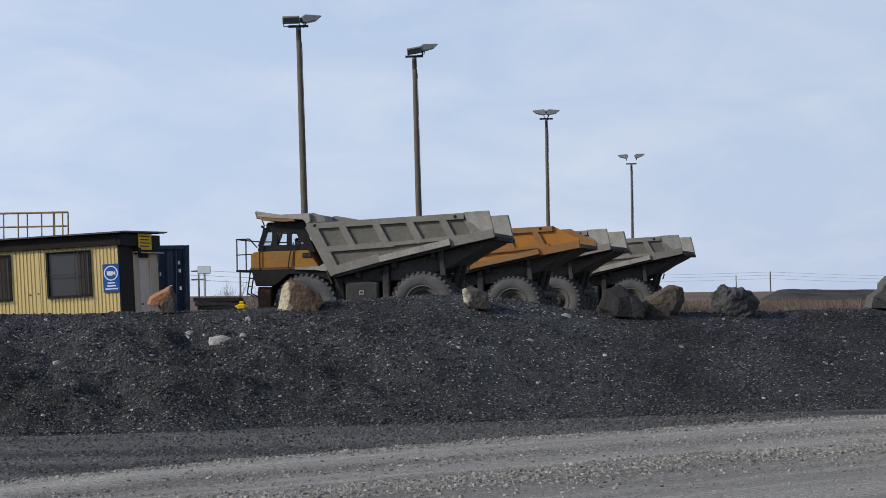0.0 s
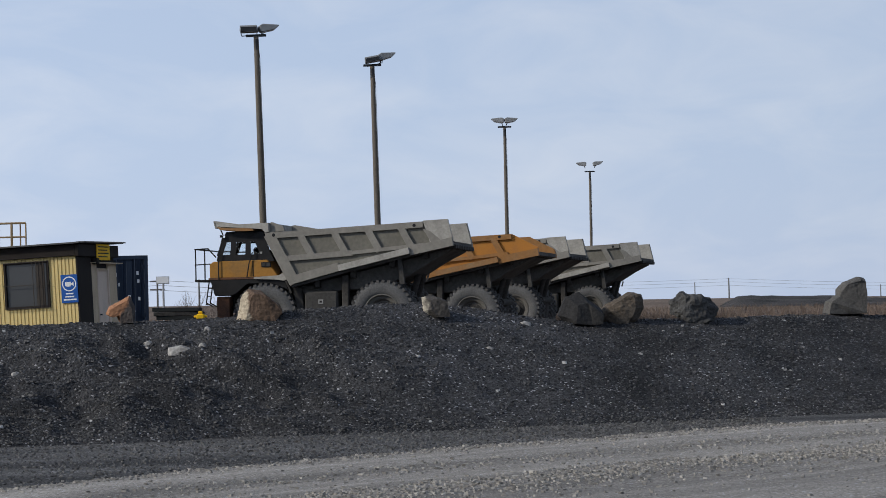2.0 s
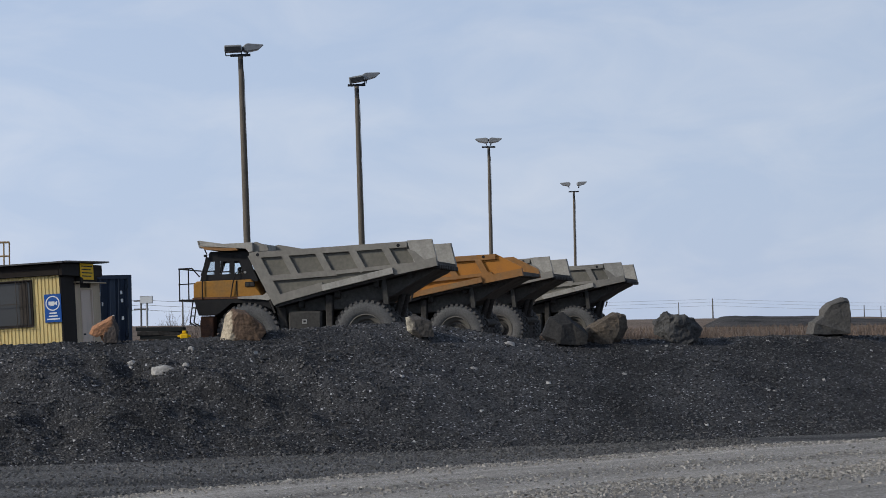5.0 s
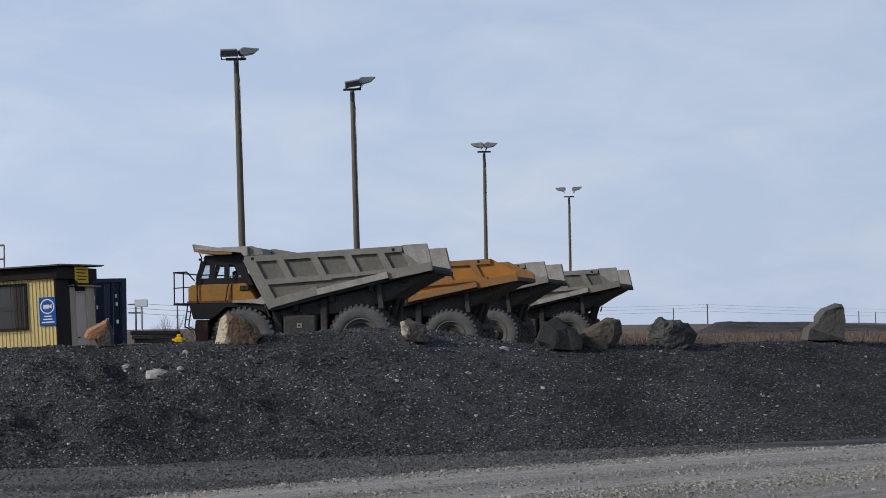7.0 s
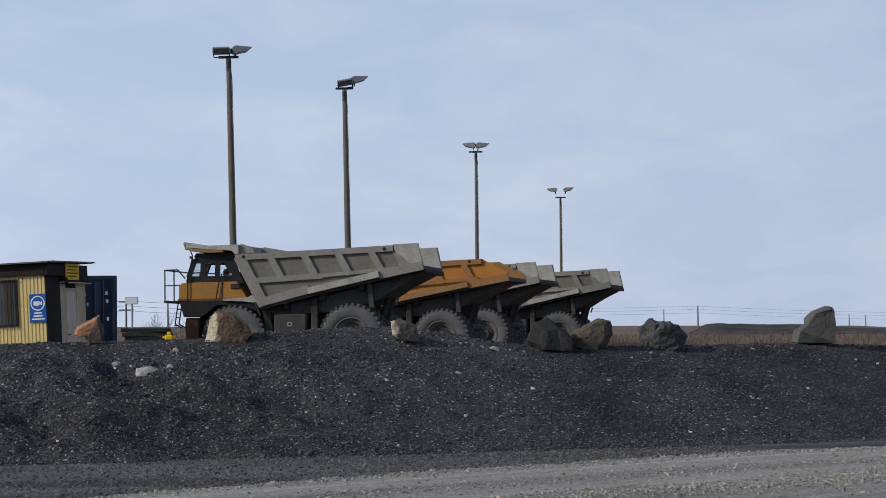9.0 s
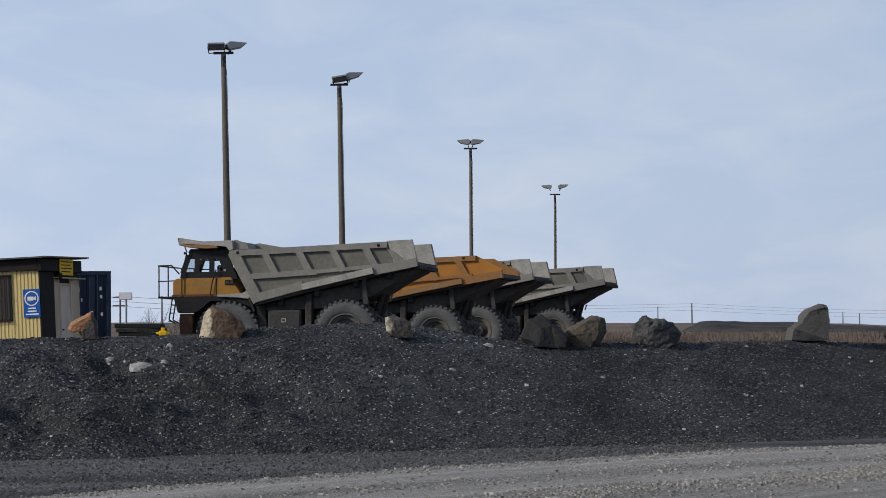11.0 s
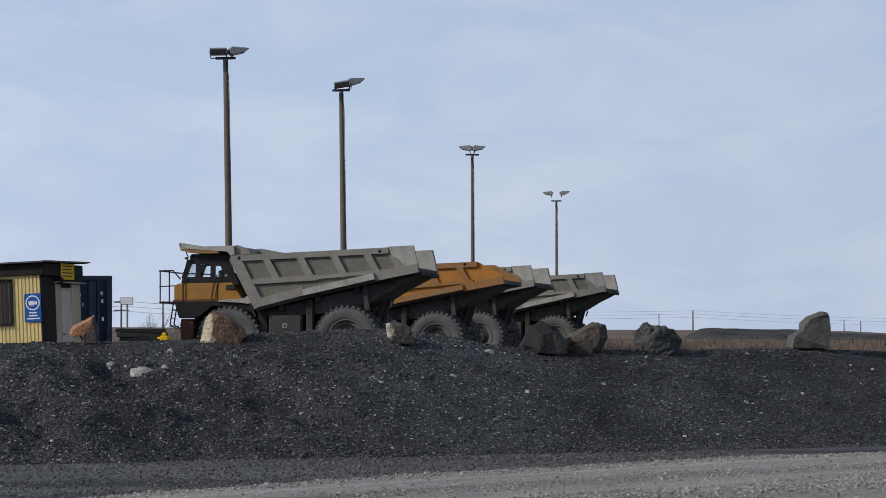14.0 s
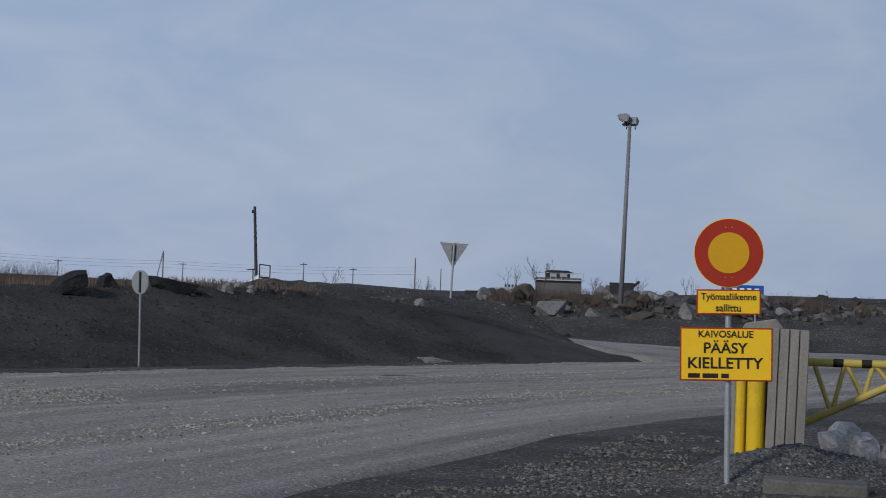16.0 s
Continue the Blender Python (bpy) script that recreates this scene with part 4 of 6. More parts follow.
M_BROWN = material("dark_brown_boards", (0.015, 0.0115, 0.01), 0.8, spot=(0.028, 0.022, 0.018), spot_amount=0.7, spot_scale=2, grain=0.2, streak=(1, 1, 0.3))
M_DOOR = material("faded_pinkish_door", (0.68, 0.56, 0.46), 0.7, spot=(0.55, 0.45, 0.37), spot_amount=0.6, spot_scale=1.6, grain=0.08, streak=(2, 2, 0.5))
M_BEIGE = material("weathered_beige_panel", (0.56, 0.45, 0.315), 0.75, spot=(0.42, 0.335, 0.235), spot_amount=0.7, spot_scale=1.6, grain=0.12, streak=(2, 2, 0.5))
M_ROOF = material("grey_roof_sheet", (0.1, 0.1, 0.1), 0.55, metal=0.2, spot=(0.05, 0.048, 0.045), spot_amount=0.6, spot_scale=2, grain=0.1)
M_DARKGLASS = material("dark_window_glass", (0.055, 0.058, 0.06), 0.12, spot=(0.05, 0.05, 0.05), spot_amount=0.5, spot_scale=1.5, grain=0.05, bump=0)
M_BARS = material("rusty_dark_bars", (0.055, 0.045, 0.037), 0.7, grain=0.2)
M_BLUE = material("blue_sign_face", (0.012, 0.085, 0.33), 0.45, spot=(0.02, 0.1, 0.36), spot_amount=0.5, grain=0.04, bump=0)
M_WHITE = material("white_paint", (0.75, 0.76, 0.76), 0.5, spot=(0.6, 0.6, 0.58), spot_amount=0.5, grain=0.04, bump=0)
M_SIGN_YELLOW = material("yellow_sign_face", (0.86, 0.52, 0.012), 0.62, spot=(0.8, 0.47, 0.014), spot_amount=0.5, spot_scale=3, grain=0.03, bump=0)
M_YELLOW_RAIL = material("yellow_rail_paint", (0.3, 0.21, 0.11), 0.6, spot=(0.17, 0.095, 0.06), spot_amount=0.7, spot_scale=4, grain=0.1)
M_CONTAINER = material("dark_blue_container_paint", (0.011, 0.021, 0.042), 0.55, spot=(0.022, 0.033, 0.05), spot_amount=0.7, spot_scale=1.5, grain=0.12, streak=(2, 2, 0.4))
M_STEEL = material("galvanised_steel", (0.36, 0.37, 0.38), 0.5, metal=0.5, spot=(0.25, 0.25, 0.25), spot_amount=0.6, spot_scale=6, grain=0.1)
M_TARP = material("old_dark_planks", (0.02, 0.022, 0.021), 0.5, grain=0.2)
M_TEXT = material("black_lettering", (0.02, 0.016, 0.012), 0.6, grain=0.02, bump=0)


def flood_lamp(parent, x, z, turn, tilt, length=0.85):
    """A flat wedge-shaped floodlight on a bracket."""
    lamp = thing_child("floodlight", parent)
    lamp.matrix_local = pose(x, 0, z) @ pose(0, 0, 0, 0, 0, turn) @ pose(0, 0, 0, 0, tilt, 0)
    part("housing", prismed([(0, -0.1), (0.12, -0.15), (length * 0.72, -0.12), (length, 0.02), (length * 0.9, 0.06), (0.15, 0.2), (0, 0.14)], -0.24, 0.24, 0.03), M_LAMP, lamp)
    part("lens", prismed([(0.1, -0.165), (length * 0.72, -0.13), (length * 0.72, -0.12), (0.1, -0.15)], -0.2, 0.2), M_LAMP_GLASS, lamp)
    for y in (-0.18, 0.18):
        part("bracket", tubed((0.15, y, -0.08), (0.05, y, -0.3), 0.022, seg=6), M_LAMP_DARK, lamp)
    return lamp


def flood_box(parent, x, z, turn):
    """A flat box floodlight seen from its front edge, on two stays."""
    lamp = thing_child("floodlight", parent)
    lamp.matrix_local = pose(x, 0, z, 0, turn * 1.5, 0)
    part("housing", prismed([(0, -0.1), (0.03, -0.15), (0.72, -0.15), (0.76, -0.08), (0.72, 0.12), (0.02, 0.12)], -0.3, 0.25, 0.025), M_LAMP, lamp)
    part("lens", boxed(0.05, 0.71, -0.31, -0.29, -0.13, 0.05, 0.01), M_LAMP_DARK, lamp)
    part("bracket", tube(tube(tubed((0.02, -0.05, -0.05), (0.06, -0.05, -0.3), 0.02, seg=6), (0.06, -0.05, -0.3), (0.7, -0.05, -0.27), 0.02, seg=6), (0.7, -0.05, -0.27), (0.72, -0.05, -0.05), 0.02, seg=6), M_LAMP_DARK, lamp)
    return lamp


def lamp_mast(x, y, z0, top, lean, label, lamps, radius=0.13):
    t = thing("lamp_post", pose(x, y, z0, 0, lean, 0), label, "lamp post", "lamp posts in the yard")
    h = top - z0
    bm = bmesh.new()
    tube(bm, (0, 0, 0), (0, 0, h), radius * 1.25, radius * 0.83, 16)
    part("pole", bm, M_WOOD_POLE, t)
    part("crossarm", boxed(-0.42, 0.42, -0.06, 0.06, h + 0.0, h + 0.1, 0.01), M_LAMP_DARK, t)
    part("clamp", tubed((0, 0, h - 0.55), (0, 0, h - 0.1), radius * 0.86, seg=12), M_LAMP_DARK, t)
    part("cable", tube(tubed((0.05, -0.05, h), (radius * 1.05, -0.09, h - 0.9), 0.015, seg=6), (radius * 1.05, -0.09, h - 0.9), (radius * 1.25, -0.09, 0.5), 0.012, seg=6), M_LAMP_DARK, t)
    for lx, lz, turn, tilt in lamps:
        if tilt == "box":
            flood_box(t, lx, h + lz, turn)
        else:
            flood_lamp(t, lx, h + lz, turn, tilt)
    return t


lamp_mast(-5.67, 94.8, 0.95, 13.75, -0.9, "tall wooden lamp post with two floodlights on top", [(-0.66, 0.34, 0, "box"), (0.14, 0.3, 14, -9)], 0.125)
lamp_mast(-1.06, 107.0, 0.95, 13.78, -0.6, "wooden lamp post with tilted floodlights on top", [(-0.35, 0.28, -6, "box"), (0.3, 0.38, 12, -14)], 0.125)
lamp_mast(6.6, 142.8, 0.95, 13.75, 0.1, "slim lamp post with a pair of spread floodlights", [(-0.02, 0.42, 176, -8), (0.02, 0.42, 4, -8)], 0.105)
lamp_mast(15.4, 185.4, 0.95, 13.55, 0.3, "distant slim lamp post with two spread floodlights", [(-0.28, 0.62, 178, -8), (0.28, 0.62, 2, -14)], 0.1)


# ---- the cream cabin ----
def corrugated(x0, x1, z0, z1, y, pitch=0.105, depth=0.02):
    """A trapezoid sheet along x that faces -y, with a back."""
    bm = bmesh.new()
    pts, x = [], x0
    while x < x1 - 1e-6:
        for dx, dy in ((0, 0), (pitch * 0.6, 0), (pitch * 0.68, depth), (pitch * 0.92, depth)):
            if x + dx < x1:
                pts.append((x + dx, y + dy))
        x += pitch
    pts.append((x1, y))
    low = [bm.verts.new((a, b, z0)) for a, b in pts]
    high = [bm.verts.new((a, b, z1)) for a, b in pts]
    for i in range(len(pts) - 1):
        bm.faces.new((low[i], low[i + 1], high[i + 1], high[i]))
    return bm


cabin = thing("site_cabin", pose(-8.66, 61.4, 0.9) @ pose(0, 0, 0, 0, -2.2, 0) @ pose(0, 0, 0, 0, 0, -12.3), "cream-yellow corrugated site cabin with a dark brown roof edge", "cabin")
H = 2.83
part("core_wall", boxed(-9.0, -0.02, 0.05, 3.05, 0.0, 3.0), M_BROWN, cabin)
wall = thing_child("front_wall", cabin)
WINDOWS = [(-2.04, -0.81, 1.52, 2.72), (-4.33, -3.12, 1.52, 2.72), (-6.8, -5.6, 1.52, 2.72)]
spans = [(-9.0, -6.8), (-5.6, -4.33), (-3.12, -2.3), (-2.3, -2.04), (-0.81, 0.0)]
for a, b in spans:
    part("sheet", corrugated(a, b, 0.0, H, 0.0), M_CABIN, wall)
for a, b, c, d in WINDOWS:
    part("sheet", corrugated(a, b, 0.0, c, 0.0), M_CABIN, wall)
    part("sheet", corrugated(a, b, d, H, 0.0), M_CABIN, wall)
    w = thing_child("window", cabin)
    for p, q, r, s in ((a - 0.03, a + 0.03, c - 0.03, d + 0.03), (b - 0.03, b + 0.03, c - 0.03, d + 0.03), (a + 0.03, b - 0.03, c - 0.03, c + 0.03), (a + 0.03, b - 0.03, d - 0.03, d + 0.03)):
        part("frame", boxed(p, q, -0.045, 0.03, r, s, 0.005), M_BROWN, w)
    part("pane", boxed(a + 0.03, b - 0.03, 0.02, 0.035, c + 0.03, d - 0.03), M_DARKGLASS, w)
    part("curtain", boxed(b - 0.33, b - 0.12, 0.008, 0.018, c + 0.05, d - 0.05), M_BARS, w)
    for i in (8, 9, 10, 11):
        x = a + (b - a) * i / 12
        part("grille_bar", boxed(x - 0.007, x + 0.007, -0.1, -0.086, c - 0.03, d + 0.03), M_BARS, w)
    for z in (c - 0.03, (c + d) / 2, d + 0.02):
        part("grille_bar", boxed(a - 0.05, b + 0.05, -0.088, -0.072, z - 0.008, z + 0.008), M_BARS, w)
part("joint_strip", boxed(-2.33, -2.28, -0.012, 0.006, 0.0, H), M_CABIN, cabin)
for x, z in ((-3.02 + 0.45, 1.62), (-2.78 + 0.45, 1.64)):
    part("bolt", tubed((x, -0.02, z), (x, 0.01, z), 0.025, seg=8), M_BARS, cabin)
# dark fascia, roof with its overhang
part("fascia", boxed(-9.1, 0.02, -0.1, 0.0, H, 3.14, 0.01), M_BROWN, cabin)
part("fascia", boxed(0.02, 0.12, -0.1, 3.1, H - 0.02, 3.14, 0.01), M_BROWN, cabin)
bm = bmesh.new()
prism(bm, [(-9.3, 3.15), (0.2, 3.15), (0.2, 3.19), (-9.3, 3.19)], -0.28, 3.35)
for v in bm.verts:
    v.co.z += 0.05 * (1 if v.co.y > 1 else 0)
part("roof", bm, M_ROOF, cabin)
bm = bmesh.new()
for i in range(58):
    y = -0.2 + i * 0.06
    box(bm, 0.1, 0.3, y, y + 0.03, 3.165 + 0.013 * y, 3.2 + 0.013 * y)
part("roof_ribs", bm, M_ROOF, cabin)
# end wall with the door
part("end_panel", boxed(-0.02, 0.03, 0.0, 1.06, 0.0, H - 0.03), M_BROWN, cabin)
part("end_panel", boxed(-0.02, 0.025, 1.07, 1.5, 0.0, H - 0.16), M_BEIGE, cabin, "weathered beige end panel")
part("end_panel", boxed(-0.02, 0.025, 2.4, 3.08, 0.0, H - 0.16), M_BEIGE, cabin)
door = thing_child("door", cabin)
part("door_leaf", boxed(-0.02, 0.0, 1.52, 2.38, 0.25, 2.45), M_DOOR, door)
part("door_frame", boxed(-0.02, 0.045, 1.49, 1.53, 0.2, 2.5), M_DOOR, door)
part("door_frame", boxed(-0.02, 0.045, 2.37, 2.42, 0.2, 2.5), M_DOOR, door)
part("door_frame", boxed(-0.02, 0.045, 1.53, 2.37, 2.45, 2.5), M_BEIGE, door)
part("door_handle", boxed(0.0, 0.06, 1.58, 1.68, 1.2, 1.24), M_BLACK, door)
part("hinge", boxed(0.0, 0.03, 1.53, 1.57, 1.95, 2.1), M_BLACK, door)
part("kick_mark", boxed(0.0, 0.006, 1.85, 2.2, 0.3, 0.7), M_BROWN, door, "dark worn patch on the door")
part("canopy_bar", boxed(0.03, 0.16, 1.0, 3.3, 2.63, 2.66), M_BEIGE, cabin)
part("wall_lamp", boxed(0.02, 0.2, 1.1, 1.3, 2.6, 2.78, 0.03), M_BROWN, cabin)

yellow_sign = thing("sign_board", cabin.matrix_world @ pose(0.13, 1.25, 2.72), "small yellow notice board fixed over the cabin door", "sign")
part("panel", boxed(0, 0.02, 0, 1.05, 0, 0.44), M_SIGN_YELLOW, yellow_sign)
for i in range(4):
    part("text_bar", boxed(0.02, 0.024, 0.1, 0.95 - 0.12 * (i % 2), 0.35 - i * 0.09, 0.38 - i * 0.09), M_TEXT, yellow_sign)

blue_sign = thing("camera_sign", cabin.matrix_world @ pose(-0.45, -0.03, 1.57), "blue camera surveillance sign with a white ring", "sign")
part("panel", boxed(0, 0.47, -0.015, 0, 0, 0.76, 0.004), M_BLUE, blue_sign)
bm = bmesh.new()
ro, ri, seg = 0.2, 0.17, 40
loops = [[bm.verts.new((0.235 + r * math.cos(2 * math.pi * i / seg), y, 0.51 + r * math.sin(2 * math.pi * i / seg))) for i in range(seg)] for r, y in ((ro, -0.019), (ri, -0.019), (ri, -0.016), (ro, -0.016))]
for a, b in ((0, 1), (1, 2), (2, 3), (3, 0)):
    for i in range(seg):
        j = (i + 1) % seg
        bm.faces.new((loops[a][i], loops[a][j], loops[b][j], loops[b][i]))
part("ring", bm, M_WHITE, blue_sign)
part("camera_symbol", box(box(prismed([(0.27, 0.5), (0.36, 0.45), (0.36, 0.57)], -0.02, -0.016), 0.12, 0.29, -0.02, -0.016, 0.46, 0.56), 0.15, 0.27, -0.02, -0.016, 0.44, 0.455), M_WHITE, blue_sign)
for z, a, b in ((0.23, 0.13, 0.34), (0.15, 0.11, 0.36), (0.07, 0.06, 0.42)):
    part("text_bar", boxed(a, b, -0.019, -0.016, z, z + 0.035), M_WHITE, blue_sign)

# yellow railing of the stair landing behind the cabin
rail = thing("railing", pose(-10.85, 66.0, 0.99, 0, 0, -4), "yellow steel handrail of a landing behind the cabin", "railing")
for x in (0.0, -0.16, -0.4, -0.43, -0.78, -1.2, -1.47, -1.9, -2.4, -2.9):
    part("post", tubed((x, 0, 0), (x, 0, 3.86), 0.022, seg=8), M_YELLOW_RAIL, rail)
part("top_rail", tubed((0.0, 0, 3.86), (-3.2, 0, 3.86), 0.03, seg=8), M_YELLOW_RAIL, rail)
part("knee_rail", tubed((0.0, 0, 3.46), (-3.2, 0, 3.46), 0.025, seg=8), M_YELLOW_RAIL, rail)
part("landing", boxed(-3.2, 0.05, -0.03, 0.9, 2.95, 3.0), M_STEEL, rail)

# ---- dark blue container ----
box_c = thing("shipping_container", pose(-7.93, 71.2, 1.1, 0, 0, 7), "dark blue corrugated shipping container behind the cabin", "container")
part("shell", boxed(-2.44, 0, 0.06, 6.06, 0, 2.88), M_CONTAINER, box_c)
for x in (-2.44, -0.12):
    part("corner_post", boxed(x, x + 0.12, 0.0, 0.12, 0, 2.9, 0.01), M_CONTAINER, box_c)
part("header", boxed(-2.32, -0.12, 0.0, 0.1, 2.78, 2.9), M_CONTAINER, box_c)
part("sill", boxed(-2.32, -0.12, 0.0, 0.1, 0.0, 0.14), M_CONTAINER, box_c)
for k in range(2):
    d = thing_child("door", box_c)
    x = -2.3 + k * 1.1
    part("door_leaf", corrugated(x, x + 1.07, 0.15, 2.77, 0.035, 0.27, 0.03), M_CONTAINER, d)
    for b in (0.25, 0.8):
        part("lock_bar", tubed((x + b, 0.0, 0.15), (x + b, 0.0, 2.77), 0.022, seg=8), M_CONTAINER, d)
        part("handle", boxed(x + b - 0.2, x + b, -0.02, 0.0, 1.15, 1.19), M_STEEL, d)
    for z in (0.4, 1.0, 1.9, 2.5):
        part("hinge", boxed(x + (0.0 if k == 0 else 1.0), x + (0.08 if k == 0 else 1.07), -0.01, 0.03, z, z + 0.1), M_CONTAINER, d)
for a, z in ((-1.02, 2.25), (-0.95, 1.95), (-0.36, 2.3), (-0.34, 2.05), (-0.32, 1.5), (-0.95, 1.4), (-0.62, 1.55)):
    part("marking_bar", boxed(a, a + 0.07, 0.012, 0.02, z, z + 0.11), M_WHITE, box_c)
for x in (-2.2, -0.3):
    part("sleeper", boxed(x - 0.15, x + 0.15, 0.0, 6.0, -0.3, 0.0), M_BROWN, box_c)

# ---- small things between the container and the trucks ----
tr = thing("notice_board", pose(-10.42, 99.4, 0.95), "white box sign on a steel post", "sign")
part("post", tubed((0, 0, 0), (0, 0, 2.7), 0.045, seg=8), M_STEEL, tr)
part("board", boxed(-0.3, 0.26, -0.06, 0.06, 2.68, 3.0, 0.01), M_STEEL, tr)
part("board_face", boxed(-0.28, 0.24, -0.07, -0.06, 2.7, 2.98), M_WHITE, tr)
bench = thing("plank_pile", pose(-6.92, 70.0, 0.93), "low pile of old dark planks beside the container", "pile")
rng = random.Random(17)
for i in range(11):
    z, half = 0.128 * i, 0.84 - 0.012 * i + rng.uniform(-0.1, 0.06)
    dx = rng.uniform(-0.07, 0.07)
    plank = part("plank", boxed(dx - half, dx + half, -0.5 + rng.uniform(-0.06, 0.06), 0.5, z, z + 0.125, 0.012), M_TARP if i % 3 else M_CHASSIS, bench)
    plank.rotation_euler = (0, radians(rng.uniform(-1.4, 1.4)), radians(rng.uniform(-3, 3)))
crate = thing("yellow_valve", pose(-6.12, 68.9, 1.96), "small yellow machine part on the gravel", "machine part")
part("valve_body", box(box(boxed(-0.12, 0.12, -0.1, 0.1, 0.0, 0.16, 0.03), -0.06, 0.06, -0.06, 0.06, 0.16, 0.25, 0.02), -0.2, 0.2, -0.05, 0.05, 0.05, 0.12, 0.02), M_SIGN_YELLOW, crate)
part("stand", boxed(-0.1, 0.1, -0.08, 0.08, -0.8, 0.0), M_CHASSIS, crate)


# ---- the mouth of the side road and the rubble bank behind it ----
SIDE_FAR = [(39.8, 69.4, 0.42), (40.9, 68.8, 0.35), (41.8, 68.2, 0.24), (43.5, 67.1, 0.13), (45.1, 66.1, 0.06), (47.5, 64.4, 0.0), (50.4, 62.1, 0.0)]
SIDE_NEAR = [(34.6, 50.9), (35.2, 51.1), (36.4, 51.5), (38.2, 52.3), (40, 53.1), (45, 55.4), (51, 58.2)]


def side_point(i, f):
    k = min(int(i), 5)
    a = Vector((*SIDE_NEAR[k], -0.03)).lerp(Vector((*SIDE_NEAR[k + 1], -0.03)), i - k)
    b = Vector(SIDE_FAR[k]).lerp(Vector(SIDE_FAR[k + 1]), i - k)
    p = a.lerp(b, f)
    z = p.z + 0.02 * hum(p.x, p.y, 0.6, 3)
    rim = ease(i / 0.8) * ease((1 - f) / 0.06 + 0.2)
    return p.x, p.y, (land(p.x, p.y) - 0.1) * (1 - rim) + z * rim


SIDE_I, SIDE_F = list(np.linspace(0, 6, 61)), list(np.linspace(0, 1, 41))
side_road = tagged(grid_object("side_road", SIDE_I, SIDE_F, side_point, M_ROAD), "pale gravel side road that turns off behind the bank", "road", kind="structure")
lanes(side_road, [i * 8 for i in SIDE_I], SIDE_F, 5)


def mound(name, label, category, outline, base_width, mat, step=0.3, rough=0.12):
    """A ridge: outline rows of (x, y, top height); its foot is base_width away on each side."""
    rows = []
    pts = [Vector(p) for p in outline]
    n = max(int(sum((b - a).length for a, b in zip(pts, pts[1:])) / step), 4)
    ks = np.linspace(0, len(pts) - 1, n)
    def at_k(k):
        i = min(int(k), len(pts) - 2)
        return pts[i].lerp(pts[i + 1], k - i)
    def point(k, f):
        p = at_k(k)
        q = at_k(min(k + 0.02, len(pts) - 1)) - at_k(max(k - 0.02, 0))
        nrm = Vector((-q.y, q.x, 0)).normalized()
        x, y = p.x + nrm.x * f * base_width, p.y + nrm.y * f * base_width
        low = land(x, y) - 0.15
        h = max(1 - abs(f) ** 1.5, 0.0)
        z = low + (p.z - low) * h
        z += h * rough * (hum(x, y, 0.8, 3) + 0.6 * hum(x, y, 2.2, 9)) if abs(f) < 0.99 else 0
        return x, y, z
    return tagged(grid_object(name, list(ks), list(np.linspace(-1, 1, 40)), point, mat), label, category)


mound("spoil_mound", "dark rough heap of gravel behind the bank", "gravel heap",
      [(25.5, 66.0, 1.2), (29.3, 65.8, 1.95), (30.9, 65.0, 1.85), (32.5, 64.3, 1.68), (33.7, 63.6, 1.72), (34.6, 63.2, 1.5), (36.6, 62.6, 1.2), (38.0, 62.3, 0.3)], 5.0, M_HEAP)
mound("spoil_mound", "low brown spoil heap behind the rubble", "gravel heap",
      [(46, 92, 1.2), (52, 90, 1.5), (60, 86, 1.5), (66, 82, 1.75), (70, 78, 1.9), (76, 70, 1.9), (82, 60, 1.7)], 6.0, M_HEAP, 0.4, 0.5)
mound("spoil_mound", "long flat dark spoil bank far behind the field", "gravel heap",
      [(28.5, 208, 2.2), (30.6, 207.7, 3.35), (38.4, 206.4, 3.15), (43.4, 205.4, 2.8), (51.2, 203.6, 2.45), (62, 200, 2.0), (80, 194, 1.7)], 14.0, M_BERM, 1.0, 0.1)

rng = random.Random(5)
for i in range(90):
    u = rng.random() ** 1.3
    az, r = radians(29.4 + 13 * u), rng.uniform(88.5, 97)
    x, y = r * math.sin(az), r * math.cos(az)
    w = rng.choice([0.25, 0.35, 0.45, 0.6, 0.85]) * rng.uniform(0.8, 1.25)
    mt, nm = rng.choice([(M_ROCK_GREY, "grey"), (M_ROCK_GREY, "grey"), (M_ROCK_BROWN, "brown"), (M_ROCK_MID, "pale grey"), (M_ROCK_DARK, "dark"), (M_ROCK_BROWN, "brown")])
    boulder(x, y, land(x, y) + 0.02, w, w * rng.uniform(0.5, 0.8), mt, nm + " broken boulder in the rubble beside the side road", 100 + i, cuts=12, group="boulders in the rubble")
boulder(45.3, 75.4, 0.55, 1.4, 0.95, M_ROCK_MID, "large pale pointed boulder in the rubble", 61, lean=0.3, group="boulders in the rubble")
boulder(47.0, 74.6, 0.75, 0.8, 0.5, M_ROCK_MID, "pale square boulder in the rubble", 62, group="boulders in the rubble")
boulder(48.4, 73.5, 0.65, 1.6, 0.55, M_ROCK_BROWN, "broad flat tan boulder in the rubble", 63, group="boulders in the rubble")
boulder(49.9, 72.5, 0.78, 0.8, 0.8, M_ROCK_MID, "whitish upright boulder in the rubble", 64, group="boulders in the rubble")
boulder(43.3, 70.5, 0.02, 0.4, 0.3, M_ROCK_DARK, "small dark stone beside the side road", 65, group="boulders in the rubble")


